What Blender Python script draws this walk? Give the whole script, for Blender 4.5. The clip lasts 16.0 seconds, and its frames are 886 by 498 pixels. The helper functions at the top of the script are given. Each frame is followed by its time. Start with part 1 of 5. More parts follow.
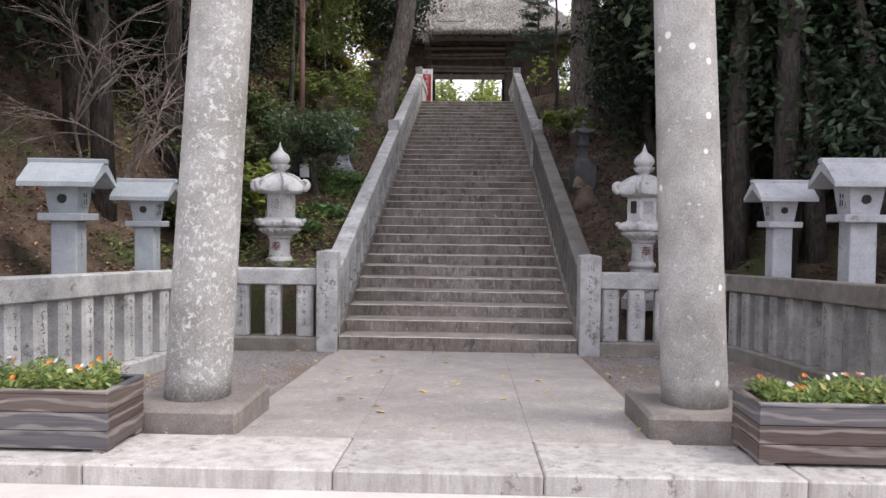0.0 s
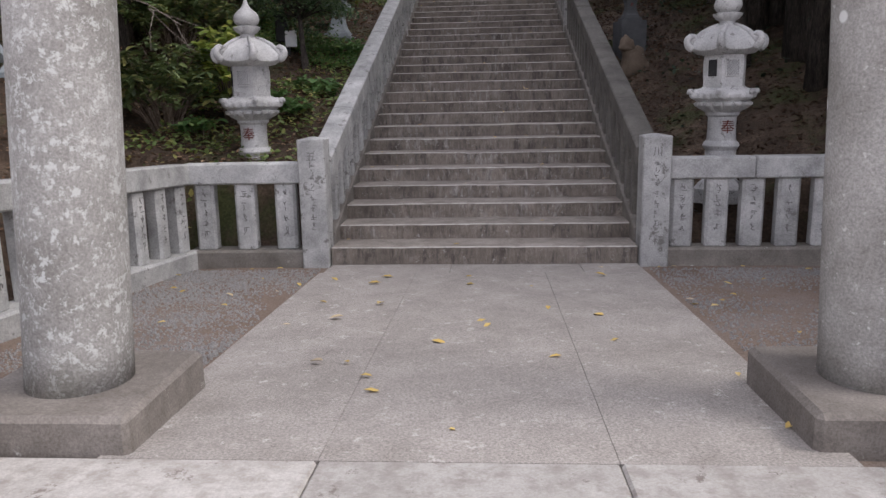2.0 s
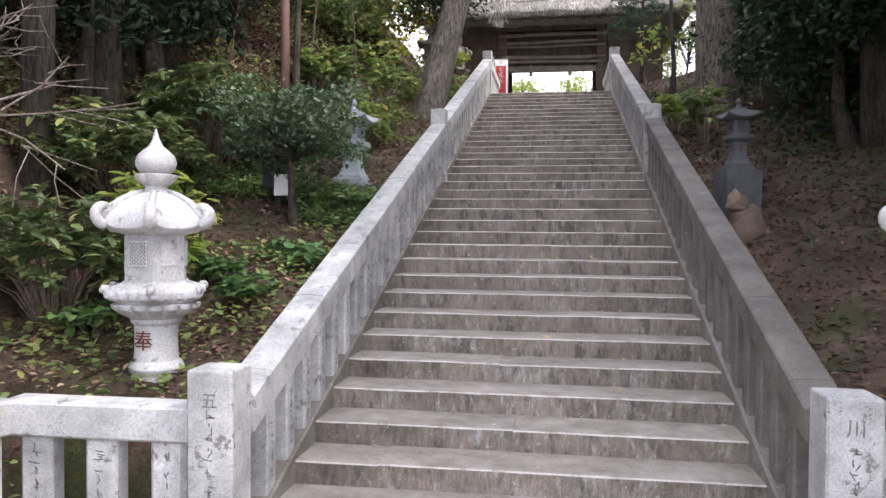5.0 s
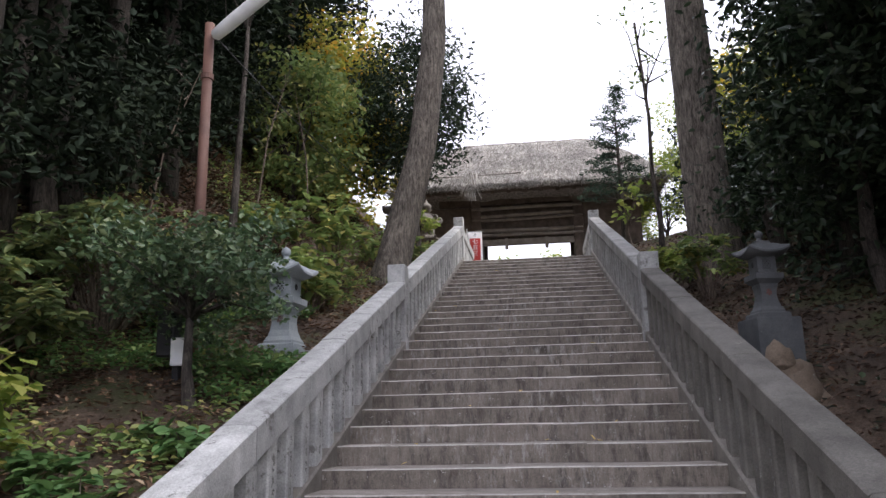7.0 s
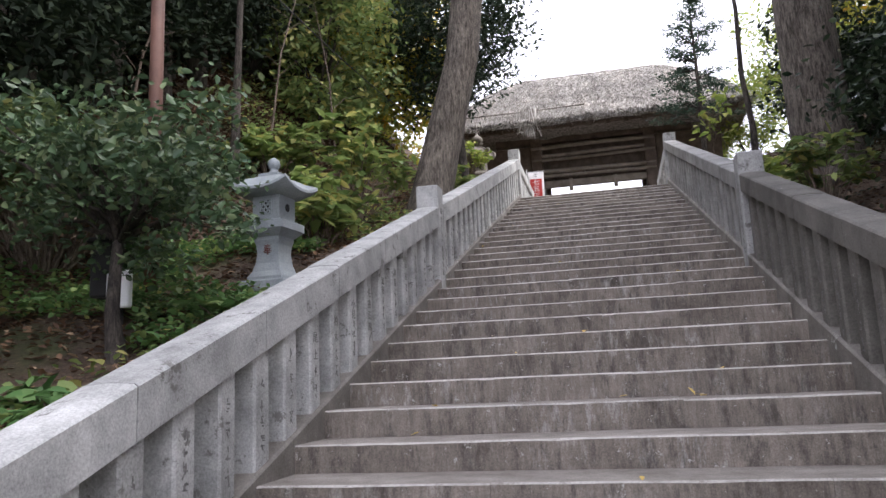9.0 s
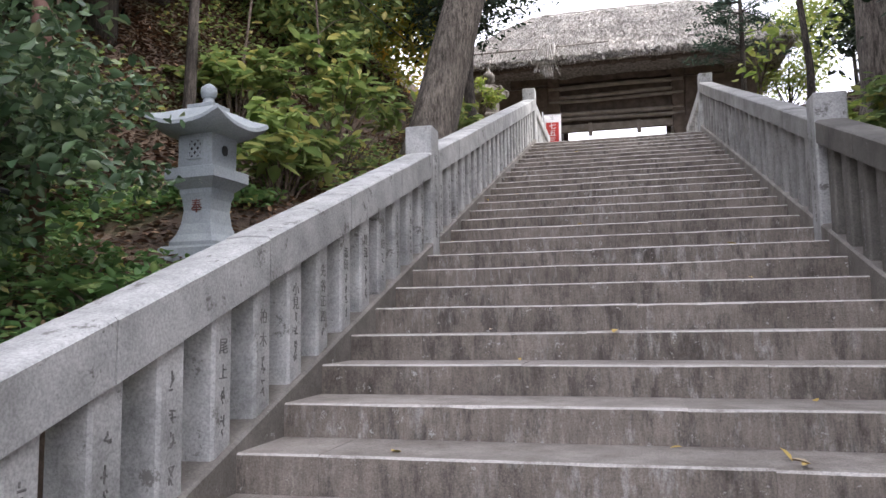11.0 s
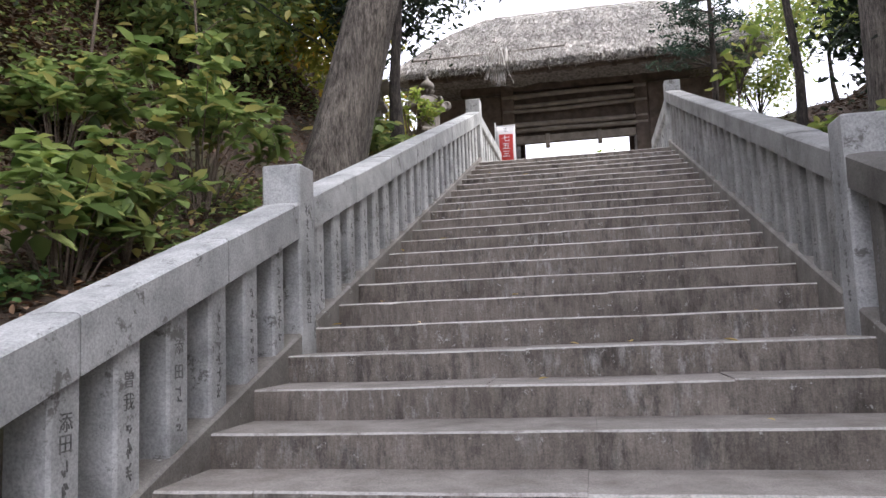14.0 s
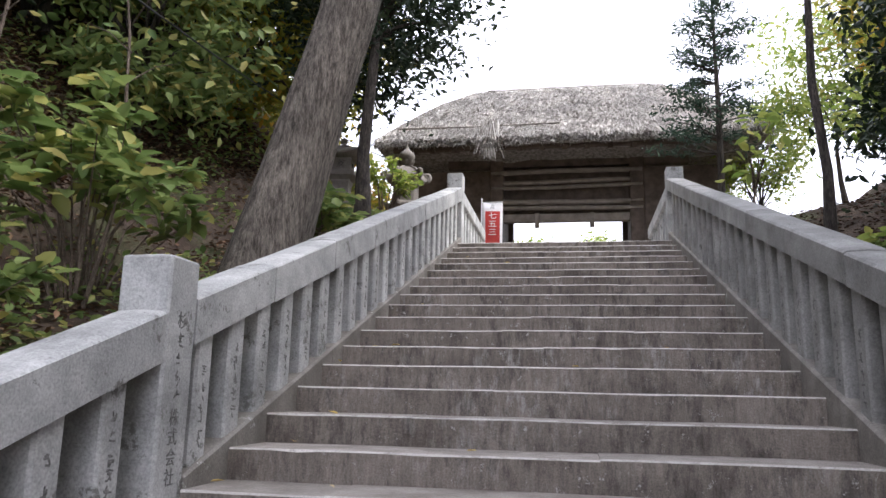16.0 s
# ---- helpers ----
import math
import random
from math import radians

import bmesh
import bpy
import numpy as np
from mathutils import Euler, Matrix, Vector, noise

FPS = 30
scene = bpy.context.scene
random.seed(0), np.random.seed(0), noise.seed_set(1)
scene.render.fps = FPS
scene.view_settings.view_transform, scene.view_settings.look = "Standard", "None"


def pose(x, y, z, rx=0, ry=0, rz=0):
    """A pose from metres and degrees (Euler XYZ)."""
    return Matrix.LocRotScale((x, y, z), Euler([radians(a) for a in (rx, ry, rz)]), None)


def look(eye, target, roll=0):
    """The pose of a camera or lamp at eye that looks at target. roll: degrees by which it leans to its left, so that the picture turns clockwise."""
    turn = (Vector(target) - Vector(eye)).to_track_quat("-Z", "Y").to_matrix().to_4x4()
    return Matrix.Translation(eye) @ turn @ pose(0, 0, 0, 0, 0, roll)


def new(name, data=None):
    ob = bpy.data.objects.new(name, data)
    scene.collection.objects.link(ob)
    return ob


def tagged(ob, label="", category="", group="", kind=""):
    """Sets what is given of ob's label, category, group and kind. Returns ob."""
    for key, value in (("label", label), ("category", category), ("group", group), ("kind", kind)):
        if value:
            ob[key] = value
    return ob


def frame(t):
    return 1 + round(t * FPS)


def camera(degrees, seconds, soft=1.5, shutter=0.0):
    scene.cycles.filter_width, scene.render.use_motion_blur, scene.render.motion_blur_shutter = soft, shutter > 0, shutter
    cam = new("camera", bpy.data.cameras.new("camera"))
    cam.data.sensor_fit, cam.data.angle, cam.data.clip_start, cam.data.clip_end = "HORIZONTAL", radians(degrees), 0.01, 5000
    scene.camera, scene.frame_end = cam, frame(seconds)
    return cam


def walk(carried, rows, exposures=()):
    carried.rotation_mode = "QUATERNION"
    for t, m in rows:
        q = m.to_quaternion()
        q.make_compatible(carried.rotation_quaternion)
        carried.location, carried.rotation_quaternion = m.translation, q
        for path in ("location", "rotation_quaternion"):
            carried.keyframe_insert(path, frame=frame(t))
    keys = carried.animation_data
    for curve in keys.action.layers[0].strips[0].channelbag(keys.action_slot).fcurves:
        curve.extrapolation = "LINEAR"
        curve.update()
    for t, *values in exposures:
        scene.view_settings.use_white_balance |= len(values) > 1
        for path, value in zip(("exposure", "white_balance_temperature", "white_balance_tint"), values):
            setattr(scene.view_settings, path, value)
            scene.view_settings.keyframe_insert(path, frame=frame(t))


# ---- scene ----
EXPOSURES = [(0.0, 0.63, 6600, 12), (1.2, 0.53, 6600, 12), (2.0, 0.24, 6600, 12), (2.8, 0.43, 6600, 12), (3.5, 0.70, 6600, 12), (4.2, 1.02, 6600, 12), (5.0, 1.40, 6500, 11), (7.3, 0.84, 6450, 11), (8.5, 1.10, 6450, 11), (11.0, 1.40, 6450, 11), (16.0, 1.30, 6350, 10)]
cam = camera(61.25, 16.0)
ROWS = [
    (0.0, 0.145, -9.202, 1.608, 87.74, -0.65, 2.10),
    (0.5, 0.173, -8.670, 1.599, 88.01, 0.36, -0.86),
    (1.0, 0.115, -8.117, 1.571, 86.46, 0.91, 0.62),
    (1.5, 0.080, -7.597, 1.571, 81.82, 0.64, 1.56),
    (2.0, 0.077, -7.078, 1.564, 78.54, 1.09, 3.50),
    (2.5, 0.053, -6.527, 1.583, 76.91, 1.20, 5.17),
    (3.0, 0.091, -5.921, 1.577, 77.22, 1.01, 5.40),
    (3.5, 0.119, -5.383, 1.643, 78.25, 2.15, 6.56),
    (4.0, 0.153, -4.839, 1.762, 80.70, 2.66, 7.34),
    (4.5, 0.153, -4.329, 1.888, 83.31, 1.99, 8.16),
    (5.0, 0.213, -3.813, 1.958, 88.60, -0.40, 8.64),
    (5.2, 0.234, -3.620, 1.965, 89.40, -1.00, 8.29),
    (7.3, 0.197, -1.529, 1.835, 103.56, 1.75, 8.01),
    (7.5, 0.224, -1.324, 1.838, 103.42, 2.72, 9.34),
    (8.0, 0.227, -0.807, 1.788, 102.97, 3.22, 12.64),
    (8.5, 0.223, -0.305, 1.748, 100.79, 2.26, 12.56),
    (8.7, 0.220, -0.136, 1.758, 100.41, 2.56, 12.92),
    (10.8, 0.061, 1.374, 2.132, 96.43, 0.75, 14.30),
    (11.0, 0.058, 1.508, 2.156, 95.63, 0.80, 13.73),
    (11.5, 0.062, 1.830, 2.298, 94.94, 0.41, 13.97),
    (12.0, 0.066, 2.134, 2.402, 95.61, 1.00, 14.41),
    (12.5, 0.104, 2.416, 2.477, 96.31, 1.89, 13.85),
    (13.0, 0.109, 2.730, 2.581, 96.82, 1.69, 13.97),
    (13.5, 0.115, 3.050, 2.718, 95.82, 2.23, 13.21),
    (14.0, 0.174, 3.390, 2.818, 95.99, 2.15, 11.37),
    (14.5, 0.192, 3.707, 2.916, 97.70, 1.25, 11.14),
    (15.0, 0.202, 4.029, 3.057, 100.00, -0.33, 8.65),
    (15.5, 0.211, 4.311, 3.163, 101.22, -0.84, 7.32),
    (16.0, 0.170, 4.650, 3.252, 101.18, -1.26, 9.93),
]
walk(cam, [(t, pose(x, y, z, rx, ry, rz)) for t, x, y, z, rx, ry, rz in ROWS], EXPOSURES)
# ---- end of walk ----

# ---- light ----
SUN_AZ, SUN_EL = 100.0, 52.0          # compass of the light from +y towards +x, height
world = bpy.data.worlds.new("sky")
scene.world = world
world.use_nodes = True
wn = world.node_tree.nodes
sky = wn.new("ShaderNodeTexSky")
sky.sky_type = 'NISHITA'
sky.sun_disc = False
sky.sun_elevation, sky.sun_rotation = radians(SUN_EL), radians(SUN_AZ)
sky.air_density, sky.dust_density, sky.ozone_density = 1.0, 4.0, 0.6
haze = wn.new("ShaderNodeMix")
haze.data_type = 'RGBA'
haze.inputs[0].default_value = 0.75
haze.inputs[7].default_value = (13.9, 13.9, 15.9, 1)
world.node_tree.links.new(sky.outputs[0], haze.inputs[6])
world.node_tree.links.new(haze.outputs[2], wn["Background"].inputs[0])
wn["Background"].inputs[1].default_value = 0.10
sun = new("sun", bpy.data.lights.new("sun", 'SUN'))
sun.data.energy, sun.data.angle, sun.data.color = 1.6, radians(25), (1.0, 0.97, 0.94)
az, el = radians(SUN_AZ), radians(SUN_EL)
sun.matrix_world = look((0, 0, 30), Vector((0, 0, 30)) - Vector((math.sin(az) * math.cos(el), math.cos(az) * math.cos(el), math.sin(el))))

# ---- measures of the place ----
RISE, TREAD, STEPS, HALF = 0.150, 0.427, 36, 1.476
SLOPE = RISE / TREAD
TOP_Y, TOP_Z = (STEPS - 1) * TREAD, STEPS * RISE
GROUND = -0.02


FALL = 0.0449            # the yard falls gently towards the steps


def pave(y):
    return GROUND - FALL * min(y, 0.0)


def nosing(y):
    return RISE + SLOPE * min(max(y, 0.0), TOP_Y)


# ---- materials ----
def shader(name, rough=0.8, metal=0.0):
    m = bpy.data.materials.new(name)
    m.use_nodes = True
    t = m.node_tree
    b = t.nodes["Principled BSDF"]
    b.inputs["Roughness"].default_value, b.inputs["Metallic"].default_value = rough, metal
    b.inputs["Specular IOR Level"].default_value = 0.3
    return m, t, b


def coords(t, scale=(1, 1, 1), kind="Object"):
    c = t.nodes.new("ShaderNodeTexCoord")
    if kind == "World":
        g = t.nodes.new("ShaderNodeNewGeometry")
        out = g.outputs["Position"]
    else:
        out = c.outputs[kind]
    mp = t.nodes.new("ShaderNodeMapping")
    mp.inputs["Scale"].default_value = scale
    t.links.new(out, mp.inputs[0])
    return mp.outputs[0]


def noise_tex(t, vec, scale, detail=5, rough=0.6):
    n = t.nodes.new("ShaderNodeTexNoise")
    n.inputs["Scale"].default_value, n.inputs["Detail"].default_value, n.inputs["Roughness"].default_value = scale, detail, rough
    t.links.new(vec, n.inputs["Vector"])
    return n.outputs["Fac"]


def ramp(t, fac, stops):
    r = t.nodes.new("ShaderNodeValToRGB")
    e = r.color_ramp.elements
    while len(e) < len(stops):
        e.new(0.5)
    for i, (p, c) in enumerate(stops):
        e[i].position, e[i].color = p, (*c, 1)
    t.links.new(fac, r.inputs[0])
    return r.outputs[0]


def mix(t, fac, a, b, mode='MIX'):
    m = t.nodes.new("ShaderNodeMix")
    m.data_type, m.blend_type = 'RGBA', mode
    for sock, v in ((0, fac), (6, a), (7, b)):
        if isinstance(v, (int, float)):
            m.inputs[sock].default_value = v
        elif isinstance(v, tuple):
            m.inputs[sock].default_value = (*v, 1)
        else:
            t.links.new(v, m.inputs[sock])
    return m.outputs[2]


def bump(t, b, height, strength=0.4, dist=0.01):
    n = t.nodes.new("ShaderNodeBump")
    n.inputs["Strength"].default_value, n.inputs["Distance"].default_value = strength, dist
    t.links.new(height, n.inputs["Height"])
    t.links.new(n.outputs[0], b.inputs["Normal"])


def rand_value(t, low, high):
    o = t.nodes.new("ShaderNodeObjectInfo")
    m = t.nodes.new("ShaderNodeMapRange")
    m.inputs["To Min"].default_value, m.inputs["To Max"].default_value = low, high
    t.links.new(o.outputs["Random"], m.inputs["Value"])
    return m.outputs[0]


def scaled(t, colour, value):
    h = t.nodes.new("ShaderNodeHueSaturation")
    t.links.new(colour, h.inputs["Color"])
    t.links.new(value, h.inputs["Value"])
    return h.outputs[0]


def stone(name, dark, light, lichen=None, lichen_at=0.62, speck=0.6, vary=(0.88, 1.1), rough=0.85, streaks=None, lichen_scale=5.0):
    """Speckled stone with stains, lichen spots and, where given, streaks that run down its faces."""
    m, t, b = shader(name, rough)
    w = coords(t, kind="World")
    base = ramp(t, noise_tex(t, w, 2.6, 9, 0.72), [(0.32, dark), (0.68, light)])
    grain = ramp(t, noise_tex(t, w, 85, 4, 0.75), [(0.35, (0.5,) * 3), (0.62, (1.15,) * 3)])
    base = mix(t, speck, base, grain, 'MULTIPLY')
    if streaks:
        v = coords(t, (7, 7, 0.9), "World")
        f = ramp(t, noise_tex(t, v, 1.6, 4, 0.7), [(0.46, (0,) * 3), (0.68, (1,) * 3)])
        base = mix(t, f, base, streaks)
    if lichen:
        f = ramp(t, noise_tex(t, w, lichen_scale, 10, 0.8), [(lichen_at, (0,) * 3), (lichen_at + 0.04, (1,) * 3)])
        base = mix(t, f, base, lichen)
    t.links.new(scaled(t, base, rand_value(t, *vary)), b.inputs["Base Color"])
    bump(t, b, noise_tex(t, w, 60, 6, 0.7), 0.5, 0.006)
    return m


GRANITE = stone("pale_granite", (0.27, 0.272, 0.265), (0.63, 0.63, 0.615), (0.19, 0.185, 0.172), 0.575, 0.6)
GRANITE_AGED = stone("aged_brown_granite", (0.14, 0.126, 0.108), (0.30, 0.278, 0.25), (0.50, 0.50, 0.47), 0.62, 0.55)
# granite of the lower right flight: shade put into its colour, under lichen spots
GRANITE_SHADED = stone("shade_toned_granite", (0.10, 0.094, 0.083), (0.225, 0.212, 0.19), (0.50, 0.50, 0.46), 0.635, 0.55, lichen_scale=7.0)
GRANITE_GREY = stone("weathered_grey_granite", (0.19, 0.186, 0.176), (0.42, 0.412, 0.395), (0.16, 0.155, 0.145), 0.60, 0.55)
GRANITE_WHITE = stone("white_granite", (0.36, 0.372, 0.39), (0.56, 0.575, 0.595), (0.24, 0.236, 0.225), 0.585, speck=0.55)
GRANITE_BLUE = stone("blue_grey_granite", (0.24, 0.27, 0.29), (0.36, 0.39, 0.40), (0.45, 0.46, 0.42), 0.64, speck=0.4)
LANTERN_STONE = stone("carved_lantern_stone", (0.34, 0.34, 0.335), (0.62, 0.615, 0.605), (0.22, 0.215, 0.205), 0.575, 0.6, lichen_scale=11.0)
KERB = stone("kerb_stone", (0.36, 0.34, 0.315), (0.56, 0.54, 0.51), (0.21, 0.185, 0.165), 0.585, 0.35, streaks=(0.30, 0.275, 0.25))


def pillar_material(name, band):
    """Mottled grey stone; white lichen in a ragged upright band, or in round spots."""
    m, t, b = shader(name, 0.88)
    w = coords(t, kind="Object")
    base = ramp(t, noise_tex(t, w, 2.2, 6, 0.65), [(0.33, (0.24, 0.228, 0.21)), (0.67, (0.43, 0.42, 0.40))])
    moss = ramp(t, noise_tex(t, w, 1.3, 5, 0.6), [(0.56, (0,) * 3), (0.68, (0.45,) * 3)])
    base = mix(t, moss, base, (0.24, 0.235, 0.17))
    base = mix(t, 0.75, base, ramp(t, noise_tex(t, w, 85, 4, 0.75), [(0.34, (0.55,) * 3), (0.64, (1.2,) * 3)]), 'MULTIPLY')
    small = ramp(t, noise_tex(t, w, 17, 6, 0.7), [(0.62, (0,) * 3), (0.66, (0.8,) * 3)])
    base = mix(t, small, base, (0.60, 0.60, 0.57))
    if band:
        near = ramp(t, noise_tex(t, coords(t, (3.2, 3.2, 0.32), "Object"), 1.0, 3, 0.5), [(0.40, (0,) * 3), (0.56, (1,) * 3)])
        blot = ramp(t, noise_tex(t, w, 21, 8, 0.78), [(0.535, (0,) * 3), (0.575, (0.9,) * 3)])
        base = mix(t, mix(t, 1.0, near, blot, 'MULTIPLY'), base, (0.55, 0.56, 0.54))
    else:
        vor = t.nodes.new("ShaderNodeTexVoronoi")
        vor.inputs["Scale"].default_value = 7.5
        t.links.new(w, vor.inputs["Vector"])
        sep = t.nodes.new("ShaderNodeSeparateColor")
        t.links.new(vor.outputs["Color"], sep.inputs[0])
        pick = ramp(t, sep.outputs[0], [(0.66, (0,) * 3), (0.67, (1,) * 3)])
        spot = ramp(t, vor.outputs["Distance"], [(0.15, (0.9,) * 3), (0.21, (0,) * 3)])
        base = mix(t, mix(t, 1.0, pick, spot, 'MULTIPLY'), base, (0.70, 0.71, 0.69))
    t.links.new(base, b.inputs["Base Color"])
    bump(t, b, noise_tex(t, w, 55, 6, 0.75), 0.6, 0.008)
    return m


PILLAR = pillar_material("banded_lichen_stone", True)
PILLAR_SPOTTED = pillar_material("spotted_lichen_stone", False)
PLINTH = stone("mossy_plinth_stone", (0.15, 0.132, 0.115), (0.30, 0.272, 0.245), (0.6, 0.6, 0.56), 0.625, lichen_scale=4.0)


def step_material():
    """Grimy dark risers with narrow pale and dark runs; treads and lips are paler, sky light put into the colour, lips
    also chipped.
    """
    m, t, b = shader("lit_tread_step_stone", 0.8)
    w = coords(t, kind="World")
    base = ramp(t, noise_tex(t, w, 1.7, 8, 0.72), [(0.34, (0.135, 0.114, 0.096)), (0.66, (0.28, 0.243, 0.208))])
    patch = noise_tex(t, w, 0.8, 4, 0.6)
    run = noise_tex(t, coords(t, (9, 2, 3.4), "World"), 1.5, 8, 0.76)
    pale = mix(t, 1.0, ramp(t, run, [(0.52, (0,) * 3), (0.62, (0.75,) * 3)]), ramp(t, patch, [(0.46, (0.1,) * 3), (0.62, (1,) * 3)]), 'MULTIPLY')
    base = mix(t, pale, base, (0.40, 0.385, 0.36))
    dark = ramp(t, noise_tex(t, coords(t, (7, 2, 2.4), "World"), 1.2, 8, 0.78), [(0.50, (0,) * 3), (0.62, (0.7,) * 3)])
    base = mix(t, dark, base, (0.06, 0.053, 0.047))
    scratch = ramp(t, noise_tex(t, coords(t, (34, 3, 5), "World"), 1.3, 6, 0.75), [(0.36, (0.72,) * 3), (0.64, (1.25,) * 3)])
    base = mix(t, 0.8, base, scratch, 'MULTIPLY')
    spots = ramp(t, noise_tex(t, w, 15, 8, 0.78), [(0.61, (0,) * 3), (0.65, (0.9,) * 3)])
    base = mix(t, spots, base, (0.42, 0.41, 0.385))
    # paler treads: sky light put into the colour, picked by the normal below
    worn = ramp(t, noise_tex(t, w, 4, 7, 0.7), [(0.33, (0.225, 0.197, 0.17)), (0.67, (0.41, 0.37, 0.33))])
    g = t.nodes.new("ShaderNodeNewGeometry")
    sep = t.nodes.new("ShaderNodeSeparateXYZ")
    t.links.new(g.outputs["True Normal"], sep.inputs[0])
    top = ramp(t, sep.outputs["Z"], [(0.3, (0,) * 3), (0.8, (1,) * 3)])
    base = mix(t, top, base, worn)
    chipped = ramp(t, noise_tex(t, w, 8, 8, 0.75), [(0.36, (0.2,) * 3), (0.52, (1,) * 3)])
    # pale lip: a highlight put into the colour, broken up by chips
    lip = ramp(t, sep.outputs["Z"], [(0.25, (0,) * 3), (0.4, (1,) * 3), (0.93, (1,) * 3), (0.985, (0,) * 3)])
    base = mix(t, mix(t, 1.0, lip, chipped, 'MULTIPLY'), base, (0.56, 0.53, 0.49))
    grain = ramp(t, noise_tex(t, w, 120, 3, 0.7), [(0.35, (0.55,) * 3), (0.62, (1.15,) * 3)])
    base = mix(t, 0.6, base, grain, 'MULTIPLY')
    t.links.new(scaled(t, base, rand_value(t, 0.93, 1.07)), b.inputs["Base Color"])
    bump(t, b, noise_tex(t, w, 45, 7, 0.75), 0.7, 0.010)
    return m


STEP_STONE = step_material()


def simple(name, a, b_, scale=6, rough=0.8, grain=60, strength=0.4, vary=(0.9, 1.1), metal=0.0, stretch=(1, 1, 1)):
    m, t, b = shader(name, rough, metal)
    w = coords(t, stretch, "World")
    c = ramp(t, noise_tex(t, w, scale, 6, 0.65), [(0.32, a), (0.68, b_)])
    t.links.new(scaled(t, c, rand_value(t, *vary)), b.inputs["Base Color"])
    bump(t, b, noise_tex(t, w, grain, 5, 0.7), strength, 0.01)
    return m


PAVING = stone("worn_concrete_paving", (0.30, 0.275, 0.25), (0.43, 0.40, 0.37), (0.50, 0.48, 0.45), 0.585, 0.85, (0.97, 1.03), lichen_scale=9.0)
PLAZA = simple("plaza_paving", (0.46, 0.43, 0.40), (0.56, 0.53, 0.49), 2.5, 0.85, 80, 0.3)
DARK_WOOD = simple("aged_dark_timber", (0.06, 0.045, 0.036), (0.145, 0.112, 0.09), 4, 0.75, 50, 0.5, stretch=(1, 1, 1))
WOOD_PALE = simple("pale_weathered_timber", (0.16, 0.135, 0.115), (0.28, 0.245, 0.21), 4, 0.8, 50, 0.5)
THATCH = simple("weathered_thatch", (0.09, 0.078, 0.066), (0.42, 0.39, 0.355), 5, 0.95, 40, 1.0, stretch=(2.6, 1.4, 1.6))
INK = simple("dark_engraving", (0.07, 0.068, 0.065), (0.26, 0.255, 0.245), 60)
RED_INK = simple("faded_red_paint", (0.10, 0.03, 0.024), (0.18, 0.06, 0.047), 20)
# shade inside the lantern openings, put into the colour of dark plates
HOLE = simple("shade_dark_opening", (0.02, 0.02, 0.022), (0.04, 0.04, 0.04), 20)
RUST = simple("rust_brown_steel", (0.10, 0.055, 0.045), (0.17, 0.09, 0.07), 5, 0.6, 40, 0.3)
BLACK = simple("black_plastic", (0.015, 0.015, 0.017), (0.03, 0.03, 0.032), 8, 0.5)
WHITE = simple("white_plastic", (0.70, 0.71, 0.72), (0.80, 0.80, 0.80), 8, 0.5)
CLOTH_RED = simple("red_printed_cloth", (0.50, 0.05, 0.05), (0.58, 0.08, 0.07), 5, 0.9)
CLOTH_WHITE = simple("white_printed_cloth", (0.72, 0.70, 0.70), (0.80, 0.78, 0.78), 5, 0.9)
GRIT = simple("grey_grit", (0.20, 0.195, 0.19), (0.36, 0.35, 0.34), 40)
SOIL = simple("potting_soil", (0.03, 0.022, 0.016), (0.07, 0.05, 0.035), 20, 0.95, 60, 1.0)


def bark(name, a, b_):
    """Long flaking ridges with finer fibres and paler worn plates."""
    m, t, b = shader(name, 0.95)
    ridge = noise_tex(t, coords(t, (15, 15, 2.6), "World"), 2.0, 9, 0.78)
    fibre = noise_tex(t, coords(t, (60, 60, 11), "World"), 2.0, 5, 0.7)
    plate = noise_tex(t, coords(t, (3, 3, 2), "World"), 1.2, 5, 0.6)
    col = ramp(t, ridge, [(0.40, a), (0.50, tuple(0.5 * (p + q) for p, q in zip(a, b_))), (0.62, b_)])
    col = mix(t, 1.0, col, ramp(t, fibre, [(0.35, (0.55,) * 3), (0.65, (1.2,) * 3)]), 'MULTIPLY')
    col = mix(t, 1.0, col, ramp(t, plate, [(0.35, (0.75,) * 3), (0.65, (1.25,) * 3)]), 'MULTIPLY')
    t.links.new(col, b.inputs["Base Color"])
    bump(t, b, mix(t, 0.3, ridge, fibre), 1.0, 0.03)
    return m


BARK = bark("furrowed_bark", (0.06, 0.05, 0.042), (0.27, 0.235, 0.20))
BARK_DARK = bark("dark_bark", (0.035, 0.03, 0.027), (0.13, 0.11, 0.095))
TWIG = bark("pale_twig_bark", (0.12, 0.09, 0.07), (0.28, 0.22, 0.18))
TWIG_PALE = bark("bare_grey_brown_bark", (0.15, 0.12, 0.105), (0.33, 0.28, 0.245))


